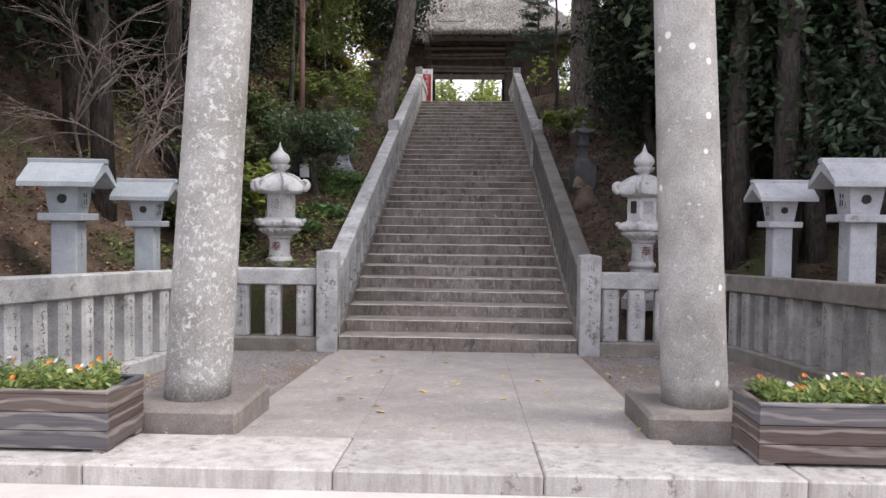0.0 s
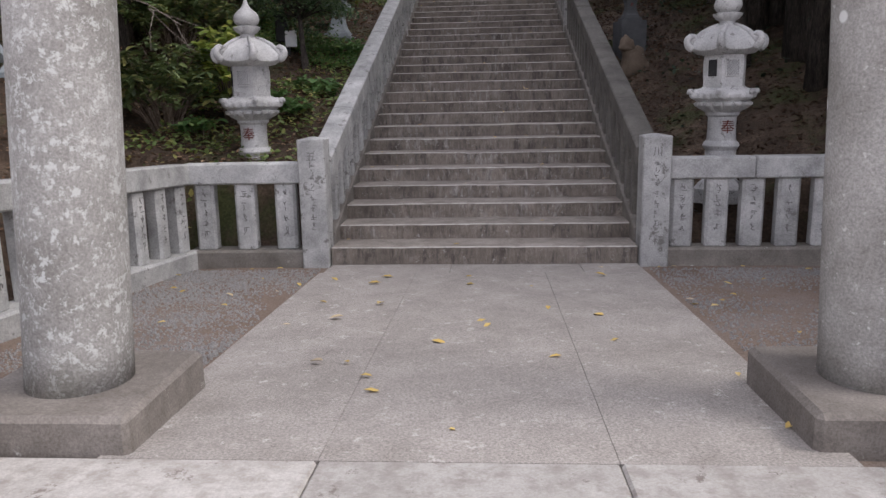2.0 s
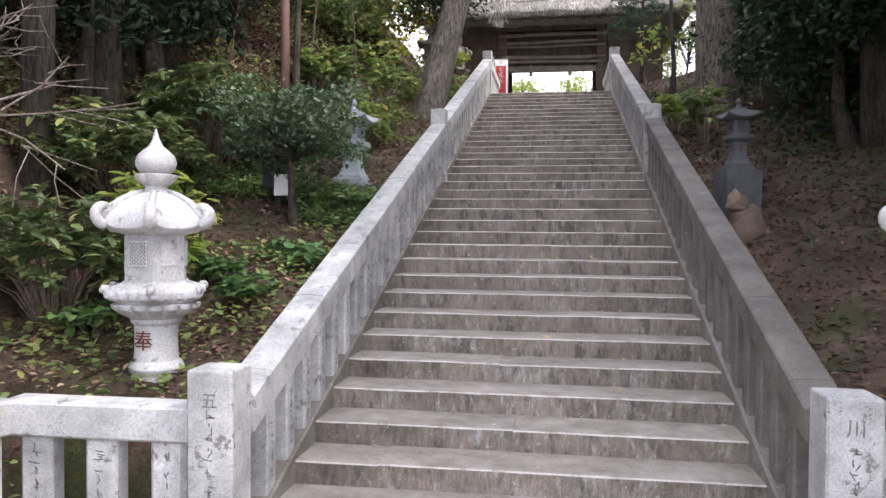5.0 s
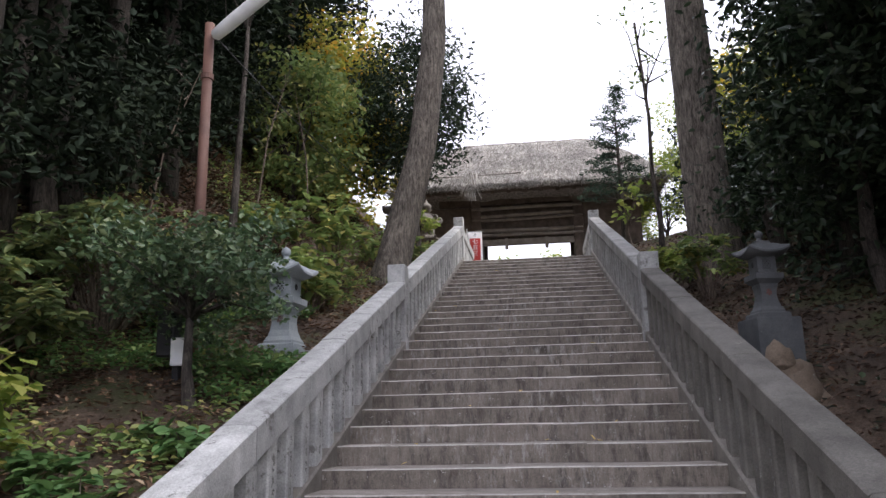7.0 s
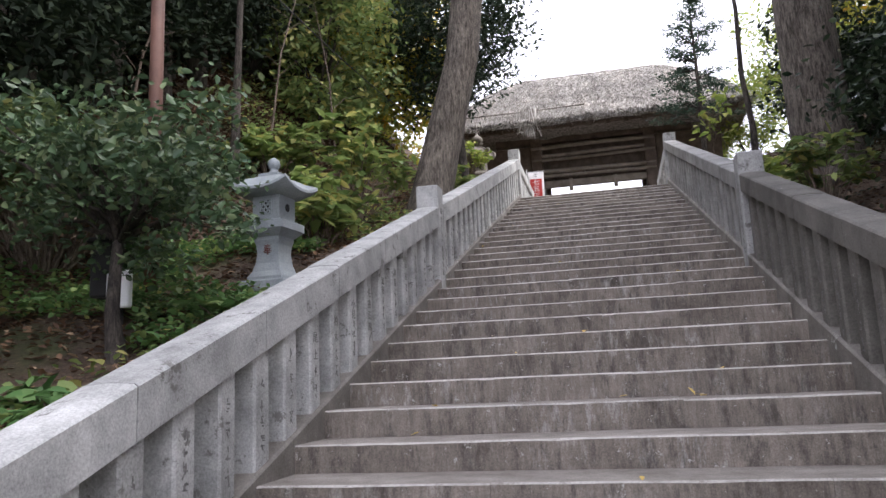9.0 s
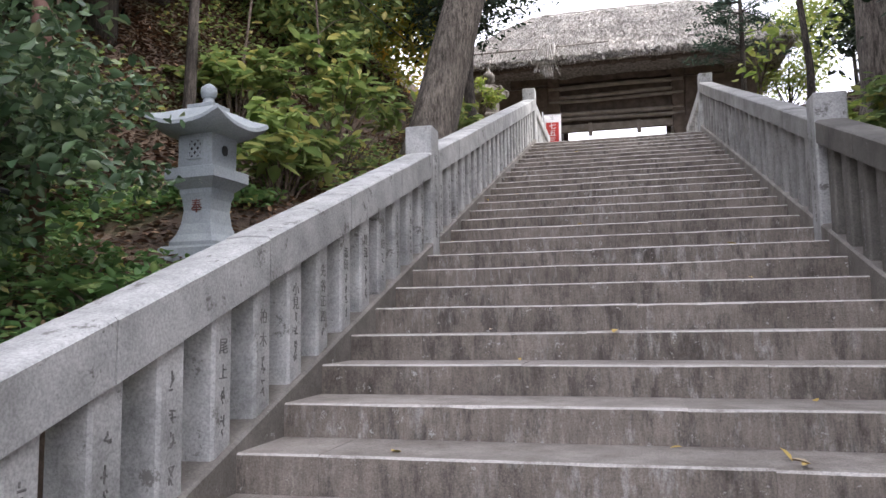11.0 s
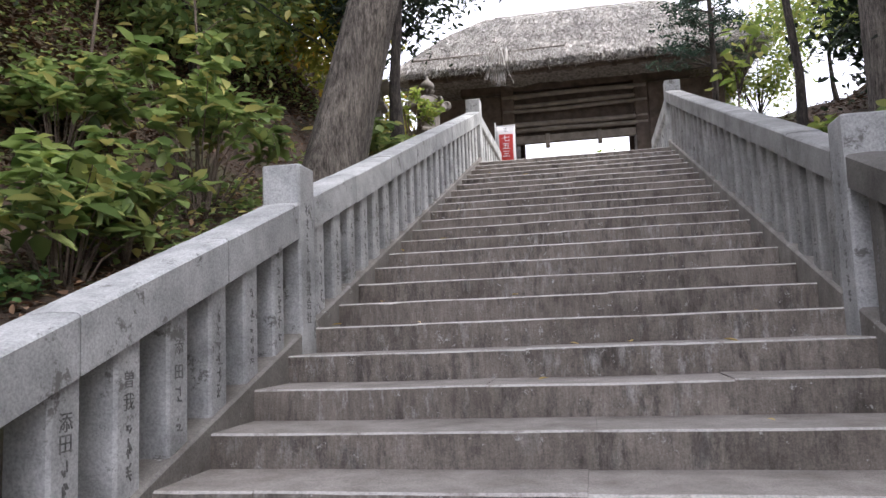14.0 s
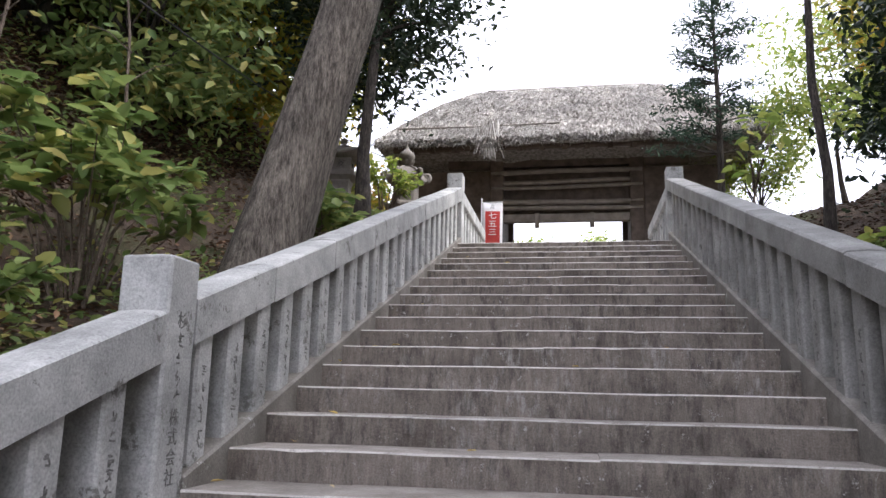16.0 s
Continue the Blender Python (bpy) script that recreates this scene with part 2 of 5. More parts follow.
def foliage(name, a, b_, c=None, gloss=0.45, sheer=0.25):
    """Leaves: their colour varies from leaf to leaf and from bough to bough."""
    m, t, b = shader(name, gloss)
    g = t.nodes.new("ShaderNodeNewGeometry")
    stops = [(0.0, a), (0.75, b_), (1.0, c or b_)]
    col = ramp(t, g.outputs["Random Per Island"], stops)
    bough = ramp(t, noise_tex(t, coords(t, kind="World"), 1.3, 3), [(0.3, (0.7,) * 3), (0.7, (1.25,) * 3)])
    col = mix(t, 1.0, col, bough, 'MULTIPLY')
    t.links.new(col, b.inputs["Base Color"])
    tr = t.nodes.new("ShaderNodeBsdfTranslucent")
    t.links.new(col, tr.inputs[0])
    mx = t.nodes.new("ShaderNodeMixShader")
    mx.inputs[0].default_value = sheer
    t.links.new(b.outputs[0], mx.inputs[1])
    t.links.new(tr.outputs[0], mx.inputs[2])
    t.links.new(mx.outputs[0], t.nodes["Material Output"].inputs[0])
    return m


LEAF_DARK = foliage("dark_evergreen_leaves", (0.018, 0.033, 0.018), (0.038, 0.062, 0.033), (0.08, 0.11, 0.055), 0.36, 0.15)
LEAF_MID = foliage("deep_green_leaves", (0.07, 0.105, 0.045), (0.165, 0.215, 0.085), (0.32, 0.30, 0.11), 0.4, 0.3)
LEAF_HOLLY = foliage("glossy_small_leaves", (0.04, 0.075, 0.038), (0.10, 0.155, 0.075), (0.20, 0.24, 0.12), 0.3, 0.2)
LEAF_HERB = foliage("broad_herb_leaves", (0.07, 0.15, 0.05), (0.15, 0.26, 0.09), (0.26, 0.33, 0.12), 0.5, 0.3)
LEAF_GREEN = foliage("green_leaves", (0.115, 0.185, 0.06), (0.28, 0.355, 0.12), (0.50, 0.44, 0.15), 0.4, 0.4)
LEAF_YELLOW = foliage("yellowing_leaves", (0.19, 0.23, 0.05), (0.40, 0.38, 0.07), (0.62, 0.34, 0.05), 0.5, 0.55)
LEAF_BRIGHT = foliage("fresh_yellow_green_leaves", (0.16, 0.24, 0.05), (0.34, 0.40, 0.10), (0.5, 0.48, 0.14), 0.5, 0.55)
LEAF_PINE = foliage("blue_green_needles", (0.03, 0.06, 0.04), (0.06, 0.10, 0.07), (0.10, 0.14, 0.09), 0.6)
LEAF_RED = foliage("russet_leaves", (0.10, 0.05, 0.03), (0.20, 0.08, 0.05), (0.30, 0.12, 0.06), 0.6)
LEAF_LITTER = foliage("fallen_brown_leaves", (0.11, 0.063, 0.042), (0.25, 0.15, 0.09), (0.46, 0.33, 0.21), 0.9, 0.0)
LEAF_LITTER_DARK = foliage("dark_fallen_leaves", (0.05, 0.028, 0.018), (0.115, 0.066, 0.042), (0.26, 0.17, 0.11), 0.9, 0.0)
# LEAF_DARK darkened for the left wood: its shade is put into the colour
LEAF_SHADED = foliage("shaded_evergreen_leaves", (0.009, 0.016, 0.009), (0.016, 0.027, 0.014), (0.036, 0.05, 0.025), 0.95, 0.05)
LEAF_FALLEN = foliage("fallen_yellow_leaves", (0.50, 0.34, 0.10), (0.62, 0.46, 0.16), (0.55, 0.45, 0.33), 0.8, 0.0)
PETAL_RED = foliage("orange_red_petals", (0.62, 0.10, 0.04), (0.70, 0.25, 0.05), (0.70, 0.45, 0.12), 0.7)
PETAL_WHITE = foliage("white_petals", (0.75, 0.74, 0.70), (0.80, 0.80, 0.76), (0.80, 0.66, 0.55), 0.7)


def ground_material():
    m, t, b = shader("forest_floor_and_bare_earth", 0.95)
    w = coords(t, kind="World")
    earth = ramp(t, noise_tex(t, w, 1.6, 8, 0.7), [(0.3, (0.045, 0.031, 0.023)), (0.52, (0.105, 0.074, 0.054)), (0.70, (0.22, 0.16, 0.115))])
    moss = ramp(t, noise_tex(t, w, 0.9, 6, 0.7), [(0.5, (0,) * 3), (0.62, (1,) * 3)])
    col = mix(t, moss, earth, (0.075, 0.085, 0.035))
    fine = ramp(t, noise_tex(t, w, 35, 3, 0.7), [(0.35, (0.6,) * 3), (0.65, (1.25,) * 3)])
    t.links.new(mix(t, 0.8, col, fine, 'MULTIPLY'), b.inputs["Base Color"])
    bump(t, b, noise_tex(t, w, 22, 6, 0.75), 0.9, 0.04)
    return m


def earth_material():
    m, t, b = shader("packed_earth_with_grit", 0.95)
    w = coords(t, kind="World")
    earth = ramp(t, noise_tex(t, w, 1.2, 6, 0.65), [(0.28, (0.18, 0.13, 0.10)), (0.52, (0.235, 0.18, 0.145)), (0.74, (0.265, 0.235, 0.215))])
    fine = ramp(t, noise_tex(t, w, 70, 3, 0.7), [(0.35, (0.6,) * 3), (0.65, (1.2,) * 3)])
    t.links.new(mix(t, 0.75, earth, fine, 'MULTIPLY'), b.inputs["Base Color"])
    bump(t, b, noise_tex(t, w, 60, 5, 0.7), 0.8, 0.015)
    return m


STRAW = foliage("grey_straw", (0.10, 0.085, 0.07), (0.50, 0.47, 0.43), (0.72, 0.69, 0.64), 0.9, 0.0)
FLOOR_WILD, FLOOR_EARTH = ground_material(), earth_material()


def board_material():
    """Scorched cedar: pale swirling grain over boards that are brown or blue-grey."""
    m, t, b = shader("charred_cedar_boards", 0.6)
    info = t.nodes.new("ShaderNodeObjectInfo")
    tint = ramp(t, info.outputs["Random"], [(0.0, (0.075, 0.055, 0.047)), (0.5, (0.115, 0.088, 0.074)), (1.0, (0.10, 0.105, 0.118))])
    wave = t.nodes.new("ShaderNodeTexWave")
    wave.wave_type, wave.bands_direction = 'BANDS', 'Z'
    wave.inputs["Scale"].default_value = 3.6
    wave.inputs["Distortion"].default_value = 9.0
    wave.inputs["Detail"].default_value = 3.0
    wave.inputs["Detail Scale"].default_value = 1.2
    t.links.new(coords(t, (0.30, 0.30, 1.0), "World"), wave.inputs["Vector"])
    line = ramp(t, wave.outputs["Color"], [(0.72, (0,) * 3), (0.98, (0.5,) * 3)])
    fine = noise_tex(t, coords(t, (1.3, 1.3, 40), "World"), 1.6, 6, 0.7)
    col = mix(t, line, tint, (0.33, 0.30, 0.275))
    col = mix(t, 0.7, col, ramp(t, fine, [(0.35, (0.6,) * 3), (0.65, (1.3,) * 3)]), 'MULTIPLY')
    t.links.new(col, b.inputs["Base Color"])
    bump(t, b, fine, 0.5, 0.004)
    return m


BOARDS = board_material()


# ---- mesh helpers ----
def mesh_of(name, verts, faces, material, smooth=False):
    me = bpy.data.meshes.new(name)
    me.from_pydata([tuple(v) for v in verts], [], [tuple(f) for f in faces])
    me.materials.append(material)
    if smooth:
        me.polygons.foreach_set("use_smooth", [True] * len(me.polygons))
    me.update()
    return me


class Shape:
    """Collects vertices and faces of one part."""

    def __init__(self):
        self.v, self.f = [], []

    def add(self, verts, faces):
        n = len(self.v)
        self.v += [tuple(p) for p in verts]
        self.f += [tuple(n + i for i in f) for f in faces]
        return self

    def box(self, x0, x1, y0, y1, z0, z1, c=0.008, m=None):
        """A box with chamfered edges."""
        c = min(c, (x1 - x0) * 0.4, (y1 - y0) * 0.4, (z1 - z0) * 0.4)
        lo, hi = (x0, y0, z0), (x1, y1, z1)
        verts, at = [], {}
        for sx in (0, 1):
            for sy in (0, 1):
                for sz in (0, 1):
                    s = (sx, sy, sz)
                    for ax in range(3):
                        p = [hi[k] if s[k] else lo[k] for k in range(3)]
                        for k in range(3):
                            if k != ax:
                                p[k] += -c if s[k] else c
                        at[s, ax] = len(verts)
                        verts.append(p)
        faces = []
        for ax in range(3):
            a, b = [k for k in range(3) if k != ax]
            for side in (0, 1):
                ring = []
                for i, j in ((0, 0), (1, 0), (1, 1), (0, 1)):
                    s = [0, 0, 0]
                    s[ax], s[a], s[b] = side, i, j
                    ring.append(at[tuple(s), ax])
                flip = (side == 0) != (ax == 1)
                faces.append(ring[::-1] if flip else ring)
        for ax in range(3):
            a, b = [k for k in range(3) if k != ax]
            for i in (0, 1):
                for j in (0, 1):
                    s0, s1 = [0, 0, 0], [0, 0, 0]
                    s0[a], s0[b], s1[a], s1[b], s1[ax] = i, j, i, j, 1
                    s0, s1 = tuple(s0), tuple(s1)
                    q = [at[s0, a], at[s1, a], at[s1, b], at[s0, b]]
                    if (i == j) != (ax == 1):
                        q = q[::-1]
                    faces.append(q)
        for sx in (0, 1):
            for sy in (0, 1):
                for sz in (0, 1):
                    s = (sx, sy, sz)
                    q = [at[s, 0], at[s, 1], at[s, 2]]
                    faces.append(q if (sx + sy + sz) % 2 else q[::-1])
        if m is not None:
            verts = [m @ Vector(p) for p in verts]
        return self.add(verts, faces)

    def rings(self, rows, closed=True, caps=True):
        """Skins a list of equal rings of points."""
        n = len(rows[0])
        verts = [p for r in rows for p in r]
        faces = []
        for i in range(len(rows) - 1):
            for j in range(n if closed else n - 1):
                k = (j + 1) % n
                faces.append((i * n + j, i * n + k, (i + 1) * n + k, (i + 1) * n + j))
        if caps:
            faces.append(tuple(range(n))[::-1])
            faces.append(tuple((len(rows) - 1) * n + j for j in range(n)))
        return self.add(verts, faces)

    def lathe(self, profile, sides=24, at=(0, 0, 0), turn=0.0, wobble=None):
        rows = []
        for r, z in profile:
            row = []
            for j in range(sides):
                a = 2 * math.pi * j / sides + turn
                k = wobble(a, z) if wobble else 1.0
                row.append((at[0] + r * k * math.cos(a), at[1] + r * k * math.sin(a), at[2] + z))
            rows.append(row)
        return self.rings(rows)

    def tube(self, points, radii, sides=8):
        pts = [Vector(p) for p in points]
        rows = []
        for i, p in enumerate(pts):
            d = (pts[min(i + 1, len(pts) - 1)] - pts[max(i - 1, 0)]).normalized()
            u = d.orthogonal().normalized() if i == 0 else (u - d * u.dot(d)).normalized()
            w = d.cross(u)
            rows.append([p + (u * math.cos(2 * math.pi * j / sides) + w * math.sin(2 * math.pi * j / sides)) * radii[i] for j in range(sides)])
        return self.rings(rows)


def part(name, shape, material, parent=None, label="", smooth=False, m=None):
    ob = new(name, mesh_of(name, shape.v, shape.f, material, smooth))
    if parent is not None:
        ob.parent = parent
    if m is not None:
        ob.matrix_basis = m
    if label:
        ob["label"] = label
    return ob


def thing(name, label, category, m=None, group="", kind=""):
    ob = new(name)
    ob.empty_display_size = 0.2
    if m is not None:
        ob.matrix_basis = m
    return tagged(ob, label, category, group, kind)


def smooth_by_angle(ob, degrees=35):
    bm = bmesh.new()
    bm.from_mesh(ob.data)
    for f in bm.faces:
        f.smooth = True
    for e in bm.edges:
        e.smooth = not (len(e.link_faces) == 2 and e.calc_face_angle(0) > radians(degrees))
    bm.to_mesh(ob.data)
    bm.free()
    return ob


def glyphs(text, size, depth=0.004):
    """The outlines of written characters as a Shape, in the x-z plane, facing -y."""
    cu = bpy.data.curves.new("writing", 'FONT')
    cu.body, cu.size, cu.extrude, cu.resolution_u = text, size, depth, 2
    cu.align_x, cu.align_y = 'CENTER', 'CENTER'
    ob = bpy.data.objects.new("writing", cu)
    scene.collection.objects.link(ob)
    bpy.context.view_layer.update()
    me = bpy.data.meshes.new_from_object(ob.evaluated_get(bpy.context.evaluated_depsgraph_get()))
    s = Shape().add([(v.co.x, -v.co.z, v.co.y) for v in me.vertices], [tuple(p.vertices) for p in me.polygons])
    bpy.data.objects.remove(ob)
    bpy.data.meshes.remove(me)
    bpy.data.curves.remove(cu)
    return s


rng = np.random.default_rng(7)


def leaf_cloud(centres, size, seed, spread=0.6, droop=0.25, aspect=0.45, up=0.5):
    """Folded leaf blades round the given points: vertices and faces."""
    g = np.random.default_rng(seed)
    c = np.asarray(centres, float)
    n = len(c)
    way = g.normal(size=(n, 3))
    way[:, 2] = way[:, 2] * spread - droop
    way /= np.linalg.norm(way, axis=1)[:, None]
    nrm = g.normal(size=(n, 3)) * (1 - up) + np.array([0, 0, up])
    side = np.cross(way, nrm)
    side /= np.linalg.norm(side, axis=1)[:, None] + 1e-9
    nrm = np.cross(side, way)
    ln = size * g.uniform(0.6, 1.3, n)[:, None]
    wd = ln * aspect
    v = np.empty((n, 6, 3))
    v[:, 0] = c
    v[:, 1] = c + way * ln * 0.38 + side * wd * 0.5 + nrm * wd * 0.14
    v[:, 2] = c + way * ln * 0.75 + side * wd * 0.34 + nrm * wd * 0.05
    v[:, 3] = c + way * ln - nrm * ln * 0.10
    v[:, 4] = c + way * ln * 0.75 - side * wd * 0.34 + nrm * wd * 0.05
    v[:, 5] = c + way * ln * 0.38 - side * wd * 0.5 + nrm * wd * 0.14
    base = np.arange(n)[:, None] * 6
    f = np.concatenate([base + np.array([0, 1, 2, 3]), base + np.array([0, 3, 4, 5])], axis=0)
    return v.reshape(-1, 3), f


def leaf_mesh(name, verts, faces, material):
    me = bpy.data.meshes.new(name)
    n, k = len(faces), faces.shape[1]
    me.vertices.add(len(verts))
    me.vertices.foreach_set("co", np.asarray(verts, np.float32).ravel())
    me.loops.add(n * k)
    me.loops.foreach_set("vertex_index", faces.astype(np.int32).ravel())
    me.polygons.add(n)
    me.polygons.foreach_set("loop_start", np.arange(0, n * k, k, dtype=np.int32))
    me.polygons.foreach_set("loop_total", np.full(n, k, np.int32))
    me.materials.append(material)
    me.update(calc_edges=True)
    return me


def clumps(centre, radius, count, per, tight, seed, hollow=0.55):
    """Points in clusters spread over an uneven ellipsoid: cluster middles and leaf places."""
    g = np.random.default_rng(seed)
    d = g.normal(size=(count, 3))
    d /= np.linalg.norm(d, axis=1)[:, None]
    r = g.uniform(hollow, 1.0, count) ** 0.7 * g.uniform(0.75, 1.12, count)
    mid = np.asarray(centre) + d * r[:, None] * np.asarray(radius)
    pts = np.repeat(mid, per, axis=0) + g.normal(size=(count * per, 3)) * tight * np.array([1, 1, 0.6])
    return mid, pts


def tree(name, label, base, fork, centre, radius, count, per, leaf, leaf_mat, bark_mat=None, r0=0.12, tight=0.22, seed=1, limbs=12, aspect=0.45, group="", category="tree", hollow=0.45, droop=0.25, trunk=None):
    """A tree: tapered trunk from base to fork, limbs to the boughs, a crown of leaf clusters."""
    bark_mat = bark_mat or BARK_DARK
    g = np.random.default_rng(seed + 100)
    b, k = Vector(base), Vector(fork)
    root = thing(name, label, category, Matrix.Translation(b), group)
    mid, pts = clumps(centre, radius, count, per, tight, seed, hollow)
    s = Shape()
    axis = trunk or [b, b.lerp(k, 0.35) + Vector(g.normal(0, 0.05, 3)), b.lerp(k, 0.7) + Vector(g.normal(0, 0.06, 3)), k]
    axis = [Vector(p) - b for p in axis]
    rad = [r0 * (1.0 - 0.55 * i / (len(axis) - 1)) for i in range(len(axis))]
    rad[0] *= 1.25
    s.tube([axis[0] - Vector((0, 0, 0.25))] + axis, [rad[0] * 1.2] + rad, 12)
    part("trunk", s, bark_mat, root, smooth=True)
    s = Shape()
    for p in mid[g.permutation(len(mid))[:limbs]]:
        e = Vector(p) - b
        st = axis[-1].lerp(axis[-2], g.uniform(0, 0.9))
        m1 = st.lerp(e, 0.5) + Vector(g.normal(0, 0.08, 3)) * (e - st).length + Vector((0, 0, 0.06 * (e - st).length))
        q = rad[-1] * 0.75
        s.tube([st, m1, e], [q, q * 0.6, q * 0.15], 6)
    if limbs:
        tagged(part("bough", s, bark_mat, root, smooth=True), kind="stuff")
    v, f = leaf_cloud(pts - np.array(b), leaf, seed + 7, aspect=aspect, droop=droop)
    ob = new("crown", leaf_mesh("crown", v, f, leaf_mat))
    ob.parent = root
    return root


# ---- ground ----
LEFT_FENCE = [(-2.93, 0.08), (-3.10, -1.30), (-3.20, -2.70), (-3.34, -4.25)]
RIGHT_FENCE = [(3.36, 0.08), (3.53, -1.10), (3.60, -2.60), (3.68, -4.25)]


def fence_x(corners, y):
    """x of a side fence at y."""
    return float(np.interp(-y, [-c[1] for c in corners], [c[0] for c in corners]))


def fence_y(x):
    """y beyond which the raised ground begins, for each x."""
    if -2.93 <= x <= 3.36:
        return 0.10
    c = LEFT_FENCE if x < 0 else RIGHT_FENCE
    return float(np.interp(abs(x), [abs(p[0]) for p in c], [p[1] for p in c]))


def lerp_step(a, b, v):
    u = min(max((v - a) / (b - a), 0.0), 1.0)
    return u * u * (3 - 2 * u)


def terrain(x, y):
    fy = fence_y(x)
    front = pave(y) - 0.09 if y > -4.45 else 0.03
    if y < fy:
        return front
    n = noise.noise(Vector((x * 0.5, y * 0.5, 0.3))) * 0.18 + noise.noise(Vector((x * 1.7, y * 1.7, 2.0))) * 0.06
    run = min(max(y, 0.0), 16.0) * SLOPE + (0.10 if y < 0 else 0.0)
    if x < 0:
        d = max(-1.75 - x, 0.0)
        h = 0.58 + run + 0.10 * d
        edge = 4.3 - 0.12 * min(max(y, 0), 10)
        bank = max(d - edge + 1.75, 0.0)
        h += min(bank * 0.95, 4.2 + 0.08 * bank)
    else:
        d = max(x - 1.75, 0.0)
        h = 0.12 + run + 0.30 * min(d, 3.0)
        bank = max(d - 3.0, 0.0)
        h += min(bank * 0.6, 3.0 + 0.05 * bank)
    flat = lerp_step(14.6, 16.0, y) * (1 - lerp_step(3.4, 5.5, abs(x)))
    h = h * (1 - flat) + (TOP_Z - 0.03) * flat
    h += n * (1 - flat)
    back = lerp_step(27.0, 40.0, y)
    h = h * (1 - back) + (TOP_Z - 0.5) * back
    out = lerp_step(25.0, 60.0, abs(x))
    h = h * (1 - out) + 2.0 * out
    near = lerp_step(0.0, 0.45, y - 0.10)
    if y < 0.6:
        aside = fence_x(LEFT_FENCE, y) - x if x < 0 else x - fence_x(RIGHT_FENCE, y)
        near = max(near, lerp_step(0.34, 1.0, aside))
    h = front * (1 - near) + h * near
    if abs(x) < 1.85 and y < 24.2:
        h = min(h, nosing(y) - 0.45 if y > 0.2 else -0.2)
    return h


def axis_values(*spans):
    out = []
    for a, b, step in spans:
        out += list(np.arange(a, b - 1e-6, step))
    return out + [spans[-1][1]]


xs = axis_values((-2000, -200, 600), (-200, -30, 34), (-30, -9, 1.5), (-9, -1.9, 0.22), (-1.9, 1.9, 0.27), (1.9, 9, 0.22), (9, 30, 1.5), (30, 200, 34), (200, 2000, 600))
ys = axis_values((-2000, -200, 600), (-200, -20, 36), (-20, -5, 1.5), (-5, 17, 0.2), (17, 30, 1.0), (30, 200, 17), (200, 2000, 600))
gv = [(x, y, terrain(x, y)) for y in ys for x in xs]
nx = len(xs)
gf = [(j * nx + i, j * nx + i + 1, (j + 1) * nx + i + 1, (j + 1) * nx + i) for j in range(len(ys) - 1) for i in range(nx - 1)]
ground = tagged(new("ground", mesh_of("ground", gv, gf, FLOOR_WILD, True)), "sloping forest floor of brown earth, moss and litter", "ground", kind="structure")

# bare earth yard inside the fence
yard = Shape()
n_y = 26
rows = []
for i in range(n_y):
    y = -4.40 + 4.60 * i / (n_y - 1)
    left, right = fence_x(LEFT_FENCE, min(y, 0.08)), fence_x(RIGHT_FENCE, min(y, 0.08))
    rows.append([(left + (right - left) * j / 40, y, pave(y) - 0.03 + 0.012 * noise.noise(Vector((left + (right - left) * j / 40, y, 5.0)) * 2.0)) for j in range(41)])
yard.rings(rows, closed=False, caps=False)
tagged(part("earth_yard", yard, FLOOR_EARTH, smooth=True), "bare brown earth with grey grit beside the paving", "ground", kind="structure")

# paved way in three long slabs a side of each joint
way = thing("pavement", "worn grey-brown concrete path leading to the steps", "pavement", kind="structure")
def fallen(s):
    """Lets a flat piece follow the fall of the yard."""
    s.v = [(x, y, z - FALL * min(y, 0.0)) for x, y, z in s.v]
    return s


for x0, x1 in ((-1.50, -0.606), (-0.604, 0.566), (0.568, 1.47)):
    part("paving_slab", fallen(Shape().box(x0, x1, -4.402, -0.45, -0.3, GROUND, 0.0015)), PAVING, way)
for x0, x1, dz in ((-1.47, -0.30, 0.002), (-0.297, 0.92, 0.004), (0.923, 1.47, 0.001)):
    part("paving_slab", fallen(Shape().box(x0, x1, -0.447, -0.01, -0.3, GROUND - dz, 0.004)), PAVING, way)

kerb = thing("kerb", "pale worn stone kerb edging the raised path", "kerb", kind="structure")
kx = [-9.2, -7.6, -5.9, -4.2, -2.02, -0.605, 0.567, 2.0, 3.9, 5.6, 7.3, 9.0]
for a, b in zip(kx, kx[1:]):
    dz = random.uniform(-0.003, 0.003)
    part("kerb_stone", fallen(Shape().box(a + 0.002, b - 0.002, -5.13, -4.406, -0.4, GROUND + 0.004 + dz, 0.012)), KERB, kerb)
plaza = Shape()
px = axis_values((-40, -6, 2.0), (-6, 6, 1.0), (6, 40, 2.0))
py = axis_values((-40, -10, 2.0), (-10, -5.1, 0.9))
plaza.add([(x, y, 0.095) for y in py for x in px], [(j * len(px) + i, j * len(px) + i + 1, (j + 1) * len(px) + i + 1, (j + 1) * len(px) + i) for j in range(len(py) - 1) for i in range(len(px) - 1)])
tagged(part("plaza_floor", plaza, PLAZA), "pale grey concrete forecourt below the kerb", "pavement", kind="structure")

